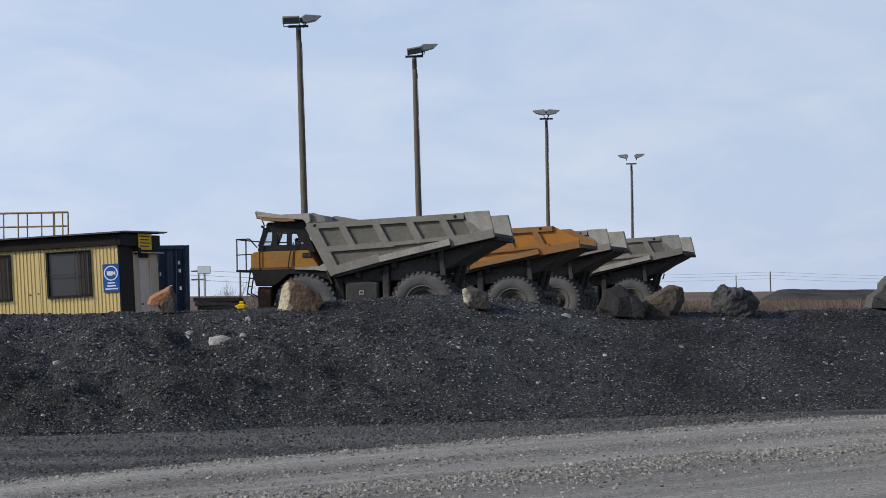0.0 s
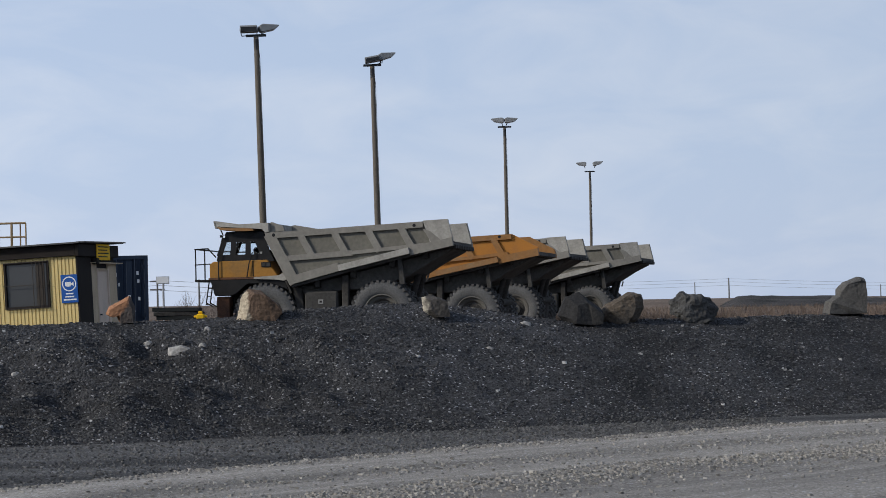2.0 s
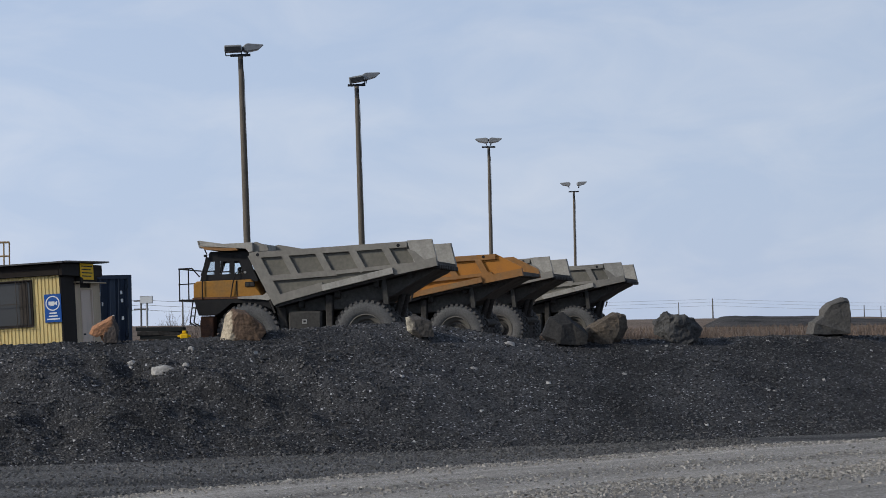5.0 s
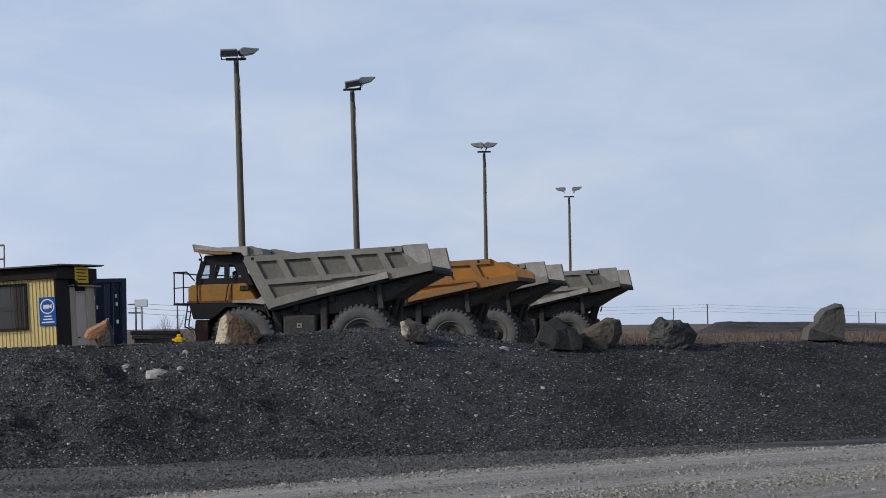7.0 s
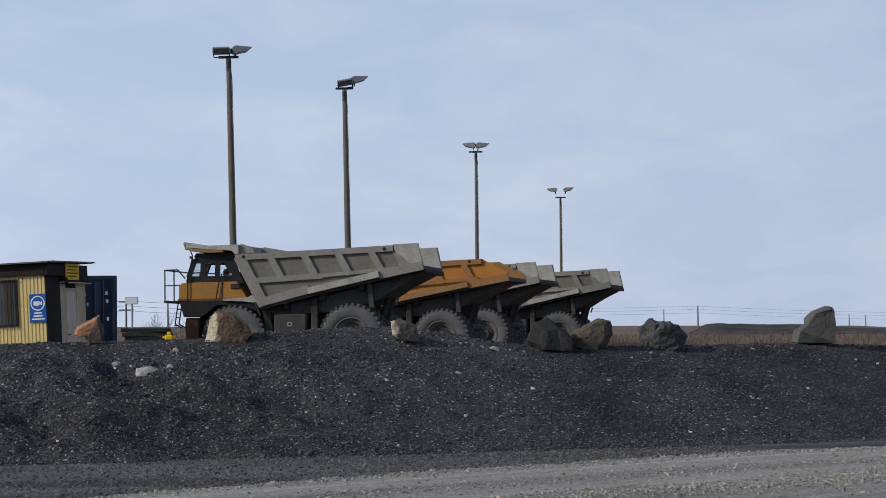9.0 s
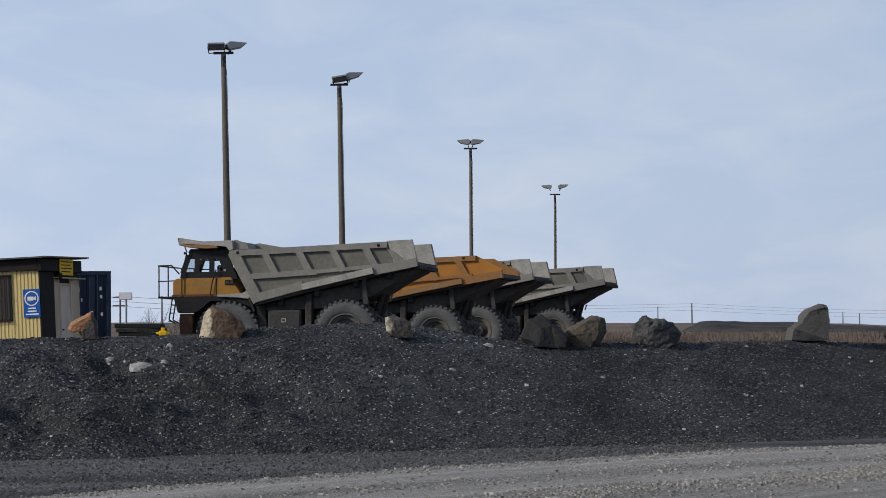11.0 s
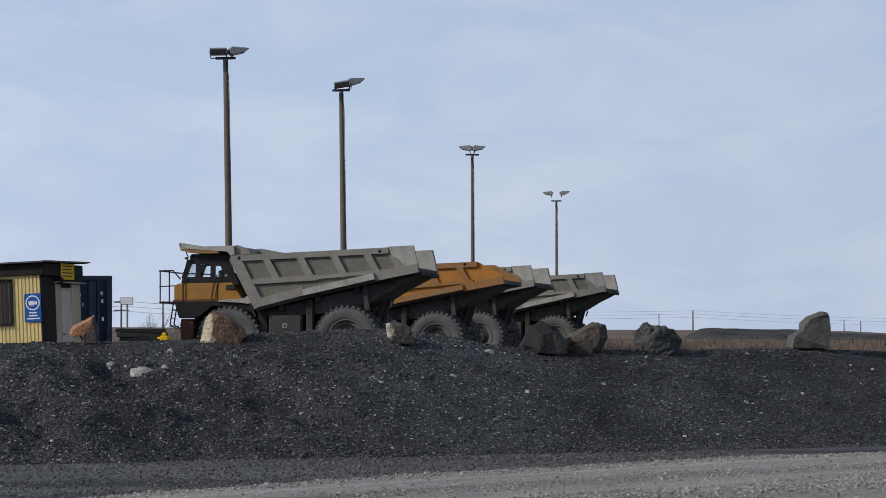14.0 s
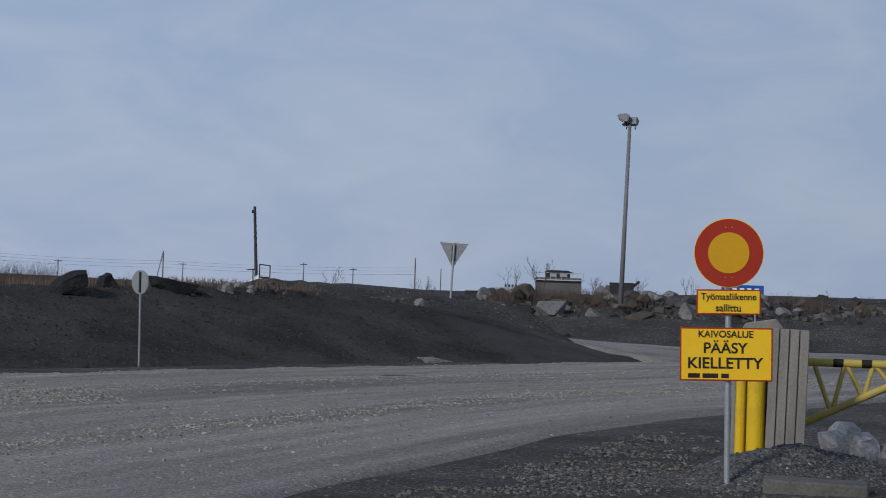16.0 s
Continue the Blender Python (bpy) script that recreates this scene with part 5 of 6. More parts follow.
# ---- signs and masts on the right ----
M_DARK_POLE = material("tarred_pole_wood", (0.045, 0.047, 0.05), 0.85, spot=(0.075, 0.075, 0.075), spot_amount=0.6, spot_scale=4, grain=0.2)
M_SIGN_BACK = material("grey_sign_back", (0.3, 0.31, 0.31), 0.5, metal=0.3, spot=(0.22, 0.22, 0.22), spot_amount=0.5, spot_scale=4, grain=0.08, bump=0)
M_SIGN_RED = material("red_sign_border", (0.36, 0.026, 0.009), 0.62, spot=(0.31, 0.03, 0.012), spot_amount=0.5, spot_scale=4, grain=0.03, bump=0)
M_SIGN_ORANGE = material("orange_yellow_sign_face", (0.62, 0.32, 0.004), 0.62, spot=(0.56, 0.29, 0.006), spot_amount=0.5, spot_scale=3, grain=0.03, bump=0)
M_CONCRETE_DARK = material("buried_concrete", (0.13, 0.124, 0.11), 0.95, spot=(0.085, 0.08, 0.072), spot_amount=0.8, spot_scale=3, grain=0.2, grain_scale=30, bump=0.4)
M_CONCRETE = material("old_concrete", (0.25, 0.232, 0.203), 0.9, spot=(0.175, 0.163, 0.142), spot_amount=0.8, spot_scale=2.5, grain=0.12, grain_scale=35, bump=0.3, streak=(2, 2, 0.4))
M_POST_YELLOW = material("yellow_post_paint", (0.7, 0.46, 0.012), 0.45, spot=(0.5, 0.33, 0.03), spot_amount=0.6, spot_scale=4, grain=0.05, bump=0.03)
M_DULL_YELLOW = material("dull_yellow_gate_paint", (0.5, 0.385, 0.085), 0.55, spot=(0.38, 0.31, 0.12), spot_amount=0.7, spot_scale=4, grain=0.08, bump=0.05)


def disc(bm, r, y0, y1, z, seg=48):
    tube(bm, (0, y0, z), (0, y1, z), r, seg=seg)
    return bm


s = thing("round_road_sign", pose(16.72, 43.85, 0.05, 0, -0.9, 0), "round road sign seen from its grey back, on a thin post", "road sign")
part("post", tubed((0, 0, -0.05), (0, 0, 1.86), 0.021, seg=10), M_STEEL, s)
plate = part("plate", disc(bmesh.new(), 0.245, -0.012, 0.012, 1.67), M_SIGN_BACK, s, "grey back of the round plate")
plate.rotation_euler = (0, 0, radians(-68))
part("bracket", boxed(-0.025, 0.025, -0.04, 0.04, 1.46, 1.88), M_LAMP_DARK, s)

s = thing("yield_sign", pose(34.95, 64.1, 1.4, 0, 2.0, -28.6), "triangular yield sign seen from its grey back", "road sign")
part("post", tubed((0, 0, -0.6), (0.0, 0, 1.86), 0.035, seg=10), M_STEEL, s)
part("plate", prismed([(-0.46, 1.87), (-0.43, 1.9), (0.43, 1.9), (0.46, 1.87), (0.03, 1.12), (-0.03, 1.12)], 0.04, 0.06), M_SIGN_BACK, s, "grey back of the triangular plate")
part("rim", beamed((-0.43, 1.885), (0.43, 1.885), 0.035, 0.065, 0.02), M_WHITE, s)
part("bracket", boxed(-0.06, 0.06, 0.0, 0.04, 1.3, 1.8), M_LAMP_DARK, s)

s = thing("utility_pole", pose(36.25, 82.4, 1.0, 0, -3.0, -23.7), "thin dark wooden pole on the bank", "pole")
part("pole", tubed((0, 0, 0), (0, 0, 3.82), 0.075, 0.055, 10), M_DARK_POLE, s)
part("fitting", boxed(-0.12, 0.0, -0.03, 0.03, 3.55, 3.68), M_LAMP_DARK, s)

s = thing("white_sack", pose(35.5, 80.8, 1.6, 0, 0, -23), "white sacking over a heap beside the pole", "sack")
bm = bmesh.new()
bmesh.ops.create_icosphere(bm, subdivisions=4, radius=0.4)
for v in bm.verts:
    v.co.z = max(v.co.z, -0.1) * (1.3 - 0.5 * abs(v.co.x)) + 0.05 * noise.noise(v.co * 6)
    v.co.x = v.co.x * 1.05 + 0.25 * v.co.z
part("sacking", bm, M_WHITE, s, smooth=True)
s = thing("steel_frame", pose(35.6, 80.5, 1.2, 0, 0, -23), "small rusty steel frame behind the white sack", "frame")
for x, h in ((-0.35, 1.15), (-0.1, 1.35), (0.3, 1.3)):
    part("upright", tubed((x, 0, 0), (x, 0, h), 0.025, seg=6), M_BARS, s)
part("crossbar", tubed((-0.6, 0, 1.1), (-0.3, 0, 1.12), 0.02, seg=6), M_BARS, s)
part("crossbar", tubed((-0.12, 0, 1.33), (0.32, 0, 1.28), 0.02, seg=6), M_BARS, s)
part("rusty_drum", tubed((0.05, 0.2, 0.2), (0.05, 0.2, 0.85), 0.22, seg=16), M_RUST, s)
boulder(34.55, 79.6, 1.25, 0.6, 0.42, M_ROCK_PALE, "pale boulder beside the pole on the bank", 71)
boulder(35.9, 80.0, 1.2, 1.1, 0.45, M_ROCK_DARK, "dark boulder at the foot of the pole", 72)

M_LAMP_POLE = material("grey_lamp_pole", (0.17, 0.172, 0.172), 0.7, spot=(0.22, 0.22, 0.215), spot_amount=0.6, spot_scale=3, grain=0.12)
m = thing("lamp_post", pose(48.83, 75.6, 0.6, 0, 1.2, -32.9), "grey lamp post with two floodlights by the side road", "lamp post")
bm = tubed((0, 0, 0), (0, 0, 7.9), 0.105, 0.068, 14)
part("pole", bm, M_LAMP_POLE, m, smooth=True)
part("crossarm", boxed(-0.3, 0.25, -0.05, 0.05, 7.86, 7.95, 0.01), M_LAMP_DARK, m)
flood_lamp(m, -0.05, 8.1, 180, -18, 0.5)
flood_lamp(m, 0.03, 8.03, 70, 0, 0.32)

# ---- the no-entry sign by the road ----
sign = thing("no_entry_sign", pose(12.57, 17.53, 0.0, 0, -1.2, -35.6), "red and yellow round no-vehicles sign with two yellow text plates", "road sign")
part("post", tubed((0, 0, -0.1), (0, 0, 2.42), 0.03, seg=14), M_STEEL, sign, "galvanised steel post")
ring = part("disc_border", disc(bmesh.new(), 0.318, -0.055, -0.04, 2.185, 64), M_SIGN_RED, sign, "red border of the round plate")
part("disc_edge", disc(bmesh.new(), 0.325, -0.05, -0.042, 2.185, 64), M_SIGN_YELLOW, sign)
part("disc_face", disc(bmesh.new(), 0.192, -0.06, -0.05, 2.185, 64), M_SIGN_ORANGE, sign, "yellow middle of the round plate")
part("disc_back", disc(bmesh.new(), 0.31, -0.041, -0.034, 2.185, 48), M_SIGN_BACK, sign)
for z in (2.185 - 0.23, 2.185 + 0.24):
    for x in (-0.03, 0.03):
        part("rivet", tubed((x, -0.06, z), (x, -0.05, z), 0.006, seg=8), M_STEEL, sign)
    part("clamp", boxed(-0.06, 0.06, -0.04, 0.035, z - 0.02, z + 0.02), M_STEEL, sign)


def yellow_plate(name, x0, x1, z0, z1, label):
    p = thing_child(name, sign)
    tagged(p, label)
    part("border", boxed(x0, x1, -0.05, -0.04, z0, z1, 0.003), M_SIGN_RED, p)
    part("face", boxed(x0 + 0.014, x1 - 0.014, -0.053, -0.048, z0 + 0.014, z1 - 0.014), M_SIGN_YELLOW, p)
    return p


def lettering(text, parent, x, z, height, width, y=-0.0545):
    """Raised letters of a given cap height and line width, turned into a mesh."""
    cu = bpy.data.curves.new("lettering", "FONT")
    cu.body, cu.align_x, cu.align_y, cu.extrude, cu.offset = text, "CENTER", "CENTER", 0.001, 0.022
    cu.size = 1.0
    tmp = new("lettering", cu)
    bpy.context.view_layer.update()
    me = bpy.data.meshes.new_from_object(tmp.evaluated_get(bpy.context.evaluated_depsgraph_get()))
    bpy.data.objects.remove(tmp)
    xs = [v.co.x for v in me.vertices]
    ys = [v.co.y for v in me.vertices]
    kx, ky = width / (max(xs) - min(xs)), height / (max(ys) - min(ys))
    cx, cy = (max(xs) + min(xs)) / 2, (max(ys) + min(ys)) / 2
    for v in me.vertices:
        v.co = Vector(((v.co.x - cx) * kx, -v.co.z, (v.co.y - cy) * ky))
    me.materials.append(M_TEXT)
    ob = new("lettering", me)
    ob.parent = parent
    ob.location = (x, y, z)
    return tagged(ob, "black lettering reading " + text)


p1 = yellow_plate("upper_plate", -0.297, 0.303, 1.606, 1.842, "small yellow text plate with a red border")
lettering("Työmaaliikenne", p1, 0.003, 1.765, 0.085, 0.515)
lettering("sallittu", p1, 0.0, 1.67, 0.07, 0.235)
p2 = yellow_plate("lower_plate", -0.447, 0.415, 0.985, 1.485, "large yellow text plate with a red border")
lettering("KAIVOSALUE", p2, -0.02, 1.424, 0.066, 0.51)
lettering("PÄÄSY", p2, -0.02, 1.305, 0.125, 0.41)
lettering("KIELLETTY", p2, -0.02, 1.153, 0.105, 0.7)
for i, (a, b) in enumerate(((-0.37, -0.26), (-0.235, -0.09), (-0.06, 0.01))):
    part("text_bar", boxed(a, b, -0.055, -0.053, 1.012, 1.055), M_TEXT, p2)
for z in (1.1, 1.38, 1.7):
    part("clamp", boxed(-0.07, 0.07, -0.042, 0.035, z - 0.02, z + 0.02), M_STEEL, sign)

# blue direction board farther off
b = thing("blue_direction_board", pose(46.08, 63.68, -0.05, 0, 0, -36), "small blue direction board with white lettering", "sign")
for x in (-0.45, 0.45):
    part("post", tubed((x, 0.02, 0), (x, 0.02, 2.3), 0.03, seg=8), M_STEEL, b)
part("board", boxed(-0.72, 0.72, -0.02, 0.0, 2.0, 2.3, 0.005), M_BLUE, b)
for a in (-0.6, -0.35, -0.1, 0.15, 0.4):
    part("text_bar", boxed(a, a + 0.15, -0.024, -0.02, 2.1, 2.2), M_WHITE, b)

# ---- barrier: bollards, concrete block, boom ----
for x, r, dy in ((0.121, 0.053, 2.62), (0.279, 0.094, 2.56)):
    o = thing("bollard", pose(12.57, 17.53, 0.0, 0, 0, -35.6) @ pose(x, dy, 0), "bright yellow steel bollard beside the concrete block", "bollard", "bollards at the barrier")
    part("tube", tubed((0, 0, -0.1), (0, 0, 1.263), r, seg=24), M_POST_YELLOW, o, smooth=False)
    part("cap", tubed((0, 0, 1.263), (0, 0, 1.283), r * 0.96, seg=24), M_POST_YELLOW, o)

blk = thing("concrete_block", pose(14.24, 19.33, 0.0, 0, 1.2, -36.6), "board-marked upright concrete block at the barrier", "concrete block")
part("cast_block", boxed(0.07, 0.475, 0.07, 0.88, -0.05, 1.455), M_CONCRETE, blk)
for i in range(4):
    part("board_mark", boxed(0.067 + i * 0.1035, 0.159 + i * 0.1035, -0.005, 0.075, -0.05, 1.47 - 0.004 * i, 0.003), M_CONCRETE, blk)
part("cap_slab", prismed([(-0.28, 1.36), (-0.2, 1.5), (0.12, 1.56), (0.2, 1.47), (0.0, 1.36)], 0.25, 0.85, 0.01), M_CONCRETE, blk)
part("back_block", boxed(-0.3, 0.07, 0.36, 0.85, -0.05, 1.37, 0.02), M_CONCRETE, blk)

gate = thing("boom_gate", pose(15.1, 19.95, 0.0, 0, 0, -38.5), "dull yellow tubular truss boom of a road barrier", "barrier")
part("hinge_post", tubed((-0.12, 0.1, 0), (-0.12, 0.1, 1.25), 0.07, seg=16), M_DULL_YELLOW, gate)
part("upper_tube", tubed((-0.12, 0, 1.1), (6.5, 0, 1.09), 0.045, seg=14), M_DULL_YELLOW, gate)
part("lower_tube", tubed((-0.12, 0, 0.306), (1.52, 0, 1.09), 0.042, seg=14), M_DULL_YELLOW, gate)
for a, b in ((0.25, 0.44), (0.58, 0.46), (0.6, 0.777), (0.885, 0.79), (0.9, 1.08), (1.2, 1.1)):
    part("brace", tubed((a, 0, 1.09), (b, 0, 0.363 + 0.478 * b), 0.026, seg=10), M_DULL_YELLOW, gate)
for x in (0.457, 0.76, 1.07, 1.6, 2.2, 2.8):
    part("black_band", tubed((x, 0, 1.1 - 0.0015 * x), (x + 0.11, 0, 1.1 - 0.0015 * x), 0.0465, seg=14), M_TEXT, gate)

rock_block(14.56, 18.44, 0.12, 0.41, 0.44, [(0, 0.72), (0.46, 0.78), (0.56, 1), (0.95, 0.98), (1, 0.6), (0.96, 0.05), (0.5, 0), (0.12, 0.4)], M_ROCK_PALE, "pale grey broken stone beside the barrier", 81, cap=(0.06, -0.05, 0.8), rough=0.22, group="stones at the barrier")
rock_block(14.82, 18.3, 0.1, 0.33, 0.36, [(0, 0.9), (0.5, 1), (0.9, 0.8), (1, 0.35), (0.7, 0), (0, 0.05)], M_ROCK_PALE, "pale angular stone beside the barrier", 83, cap=(-0.06, -0.06, 0.78), rough=0.22, group="stones at the barrier")
rock_block(15.05, 18.2, 0.06, 0.36, 0.3, [(0, 0.5), (0.3, 0.9), (0.7, 1), (1, 0.4), (0.8, 0), (0.1, 0.05)], M_ROCK_MID, "small grey stone beside the barrier", 84, rough=0.4, group="stones at the barrier")
boulder(15.55, 18.6, 0.05, 0.4, 0.3, M_ROCK_DARK, "dark stone beside the barrier", 85, group="stones at the barrier")


def hill_point(a, f):
    """Small heap of gravel round the foot of the sign."""
    cx, cy = 13.75, 18.1
    dx, dy = math.cos(a), math.sin(a)
    r = f * (1.5 + 0.3 * math.sin(2 * a + 1))
    x, y = cx + dx * r * 1.25, cy + dy * r * 0.8
    z = -0.06 + 0.38 * (1 - ease(f)) + (0.05 * hum(x, y, 2.2, 4) + 0.035 * hum(x, y, 6, 2)) * (1 - f * f)
    return x, y, z


tagged(grid_object("spoil_mound", list(np.linspace(0, 2 * math.pi, 90)), list(np.linspace(0, 1, 50)), hill_point, M_STRIP), "small heap of dark gravel at the sign's foot", "gravel heap")
slab = part("concrete_slab", boxed(-0.5, 0.46, -0.3, 0.3, -0.1, 0.165, 0.02), M_CONCRETE_DARK)
slab.matrix_world = pose(13.21, 16.98, -0.07, 0, 1.5, -38)
tagged(slab, "low concrete slab half buried in gravel", "concrete slab")


# ---- far things ----
M_RUBBLE = stones("rubble_stones", (0.02, 0.018, 0.016), (0.13, 0.12, 0.106))
M_FAR_POLE = material("far_pole_wood", (0.15, 0.146, 0.142), 0.9, grain=0.2)
M_WIRE = material("wire", (0.26, 0.27, 0.29), 0.6, grain=0.05, bump=0)
M_TWIG = material("bare_twigs", (0.09, 0.067, 0.055), 0.95, spot=(0.125, 0.092, 0.076), spot_amount=0.7, spot_scale=3, grain=0.2)
M_STRAW = material("dry_straw", (0.15, 0.112, 0.087), 0.95, spot=(0.1, 0.073, 0.057), spot_amount=0.8, spot_scale=0.7, grain=0.25)
M_FAR_WALL = material("far_grey_wall", (0.13, 0.122, 0.118), 0.8, spot=(0.085, 0.08, 0.078), spot_amount=0.6, spot_scale=0.5, grain=0.15)
M_FAR_DARK = material("far_dark_sheet", (0.035, 0.037, 0.04), 0.7, grain=0.2)
M_FAR_PALE = material("far_pale_wall", (0.42, 0.44, 0.46), 0.7, spot=(0.3, 0.3, 0.3), spot_amount=0.5, spot_scale=0.6, grain=0.1)


def far_pole(x, y, top, arms=0, wide=0.08, stay=False):
    z = land(x, y)
    t = thing("power_line_pole", pose(x, y, z), "thin distant wooden power line pole in the field", "power pole", "poles of the far power line")
    h = top - z
    part("pole", tubed((0, 0, -0.2), (0, 0, h), wide, wide * 0.75, 8), M_FAR_POLE, t)
    for k in range(arms):
        part("crossarm", boxed(-0.45, 0.45, -0.04, 0.04, h - 0.25 - 0.5 * k, h - 0.17 - 0.5 * k), M_FAR_POLE, t)
    if stay:
        part("stay", tubed((-0.9, 0, -0.2), (-0.05, 0, h - 0.2), wide * 0.6, seg=6), M_FAR_POLE, t)
    return t


LINE_POLES = [(33.1, 257.9, 5.4), (36.9, 257.4, 5.75), (53.5, 254.4, 4.6), (55.3, 254.0, 4.45), (75.6, 248.8, 4.5), (83.8, 246.1, 3.9), (94.8, 242.1, 5.2),
              (96.9, 241.3, 4.0), (109.4, 235.8, 4.4), (114.5, 233.4, 4.0), (120.8, 230.2, 5.3), (123.4, 228.8, 4.2)]
for i, (x, y, top) in enumerate(LINE_POLES):
    far_pole(x, y, top, arms=1 if i in (5, 7, 8, 9) else 0, wide=0.09 if i in (1, 6, 10) else 0.065, stay=i == 6)
far_pole(-14.95, 139.2, 4.75, arms=2, wide=0.07)
far_pole(-12.44, 139.4, 4.6, arms=0, wide=0.06)


def wire_run(name, points, sags, label):
    """Wires between poles: a thin tube along each sagging span."""
    bm = bmesh.new()
    for (a, b), sag in zip(zip(points, points[1:]), sags):
        a, b = Vector(a), Vector(b)
        last = a
        for i in range(1, 9):
            u = i / 8
            p = a.lerp(b, u) - Vector((0, 0, sag * 4 * u * (1 - u)))
            tube(bm, last, p, 0.011, seg=4)
            last = p
    return tagged(part(name, bm, M_WIRE), label, "power line")


for dz in (0.0, -0.35, -0.75):
    wire_run("power_line", [(2.0, 250, 5.75 + dz), (36.9, 257.4, 5.7 + dz), (75.6, 248.8, 4.45 + dz), (94.8, 242.1, 4.1 + dz), (120.8, 230.2, 4.2 + dz)], [0.2, 0.35, 0.2, 0.25], "thin wires of the far power line over the field")
for dz in (0.0, -0.3, -0.6):
    wire_run("power_line", [(-26, 138, 4.6 + dz), (-14.9, 139.2, 4.6 + dz), (-2.0, 141, 4.5 + dz)], [0.2, 0.25], "thin wires behind the container")


def bare_shrub(x, y, height, spread, seed, label, stems=7, thick=0.008):
    rng = random.Random(seed)
    t = thing("bare_shrub", pose(x, y, land(x, y)), label, "shrub")
    def grow(bm, a, d, length, r, depth):
        b = a + d * length
        tube(bm, a, b, r, r * 0.6, 5)
        if depth:
            for _ in range(rng.randint(2, 3)):
                n = (d + Vector((rng.uniform(-0.6, 0.6), rng.uniform(-0.6, 0.6), rng.uniform(-0.05, 0.4)))).normalized()
                grow(bm, a.lerp(b, rng.uniform(0.5, 1.0)), n, length * rng.uniform(0.5, 0.75), r * 0.6, depth - 1)
    for i in range(stems):
        bm = bmesh.new()
        d = Vector((rng.uniform(-spread, spread), rng.uniform(-spread, spread), 1)).normalized()
        grow(bm, Vector((rng.uniform(-0.4, 0.4) * spread, rng.uniform(-0.3, 0.3), 0)), d, height * rng.uniform(0.35, 0.5), thick * height, 3)
        part("branch", bm, M_TWIG, t)
    return t


bare_shrub(61.5, 103.0, 2.4, 0.35, 1, "bare young birch behind the rubble", 4)
bare_shrub(60.2, 103.6, 1.8, 0.3, 2, "small bare shrub behind the rubble", 3)
bare_shrub(63.5, 100.5, 1.5, 0.5, 3, "low reddish bare bush in the rubble", 9)
bare_shrub(65.0, 99.0, 1.3, 0.6, 4, "low bare bush in the rubble", 8)
bare_shrub(71.0, 103.0, 1.9, 0.3, 12, "bare thin shrub beyond the side road", 4)
bare_shrub(46.8, 88.5, 1.9, 0.3, 6, "bare thin shrub behind the gravel heap", 3)
bare_shrub(57.0, 107.0, 1.6, 0.4, 7, "bare shrub far behind the rubble", 4)
bare_shrub(-12.1, 130.0, 2.9, 0.5, 8, "bare bush on the horizon behind the trucks", 18, 0.0045)
bare_shrub(-11.2, 131.0, 2.5, 0.5, 9, "bare bush on the horizon beside the truck", 14, 0.0045)
bare_shrub(40.2, 84.0, 1.9, 0.3, 10, "bare thin shrub on the bank", 3)


def blades(name, label, count, place, height, seed, mat=None, width=0.012):
    """Dry stalks, each a thin bent blade."""
    rng = random.Random(seed)
    verts, faces = [], []
    for _ in range(count):
        x, y, z = place(rng)
        h = height * rng.uniform(0.35, 1.1)
        a = rng.uniform(0, math.pi)
        dx, dy = math.cos(a) * width, math.sin(a) * width
        lx, ly = rng.uniform(-0.35, 0.35) * h, rng.uniform(-0.3, 0.3) * h
        n = len(verts)
        verts += [(x - dx, y - dy, z - 0.05), (x + dx, y + dy, z - 0.05), (x + lx * 0.4 + dx * 0.7, y + ly * 0.4 + dy * 0.7, z + h * 0.6), (x + lx * 0.4 - dx * 0.7, y + ly * 0.4 - dy * 0.7, z + h * 0.6), (x + lx, y + ly, z + h)]
        faces += [(n, n + 1, n + 2, n + 3), (n + 3, n + 2, n + 4)]
    me = bpy.data.meshes.new(name)
    me.from_pydata(verts, [], faces)
    me.materials.append(mat or M_STRAW)
    return tagged(new(name, me), label, "dry grass", kind="stuff")


def field_place(az0, az1, r0, r1):
    def place(rng):
        a, r = radians(rng.uniform(az0, az1)), rng.uniform(r0, r1)
        x, y = r * math.sin(a), r * math.cos(a)
        return x, y, land(x, y)
    return place


blades("dry_grass", "brown dry grass covering the field behind the bank", 24000, field_place(2.5, 19.5, 62, 105), 0.24, 1, width=0.014)
blades("dry_grass", "brown dry grass on the far field", 30000, field_place(-14, 19.5, 106, 190), 0.4, 2, width=0.02)
blades("dry_grass", "tall pale brown grass behind the trucks", 9000, field_place(3.5, 8.2, 100, 107), 0.85, 14, width=0.014)


def tall_place(rng):
    a, r = radians(rng.choice([15.4, 16.2, 16.9, 17.6, 18.4, 19.4, 20.4]) + rng.gauss(0, 0.25)), rng.uniform(60, 66)
    x, y = r * math.sin(a), r * math.cos(a)
    return x, y, land(x, y)


blades("reed_stalks", "thin tall dry stalks along the crest of the bank", 520, tall_place, 1.15, 3, M_TWIG, 0.007)


def reed_place(rng):
    a, r = radians(rng.uniform(15.8, 18.9)), rng.uniform(57, 62)
    x, y = r * math.sin(a), r * math.cos(a)
    return x, y, land(x, y)


blades("reed_stalks", "reddish thicket of dry reeds behind the bank", 2600, reed_place, 1.25, 13, M_TWIG, 0.006)


def crest_place(rng):
    x = rng.uniform(12, 27)
    p = berm(x, rng.uniform(6.5, 9.5))
    return p


blades("dry_grass", "sparse dry grass tufts on the crest of the bank", 5200, crest_place, 0.26, 4, width=0.012)

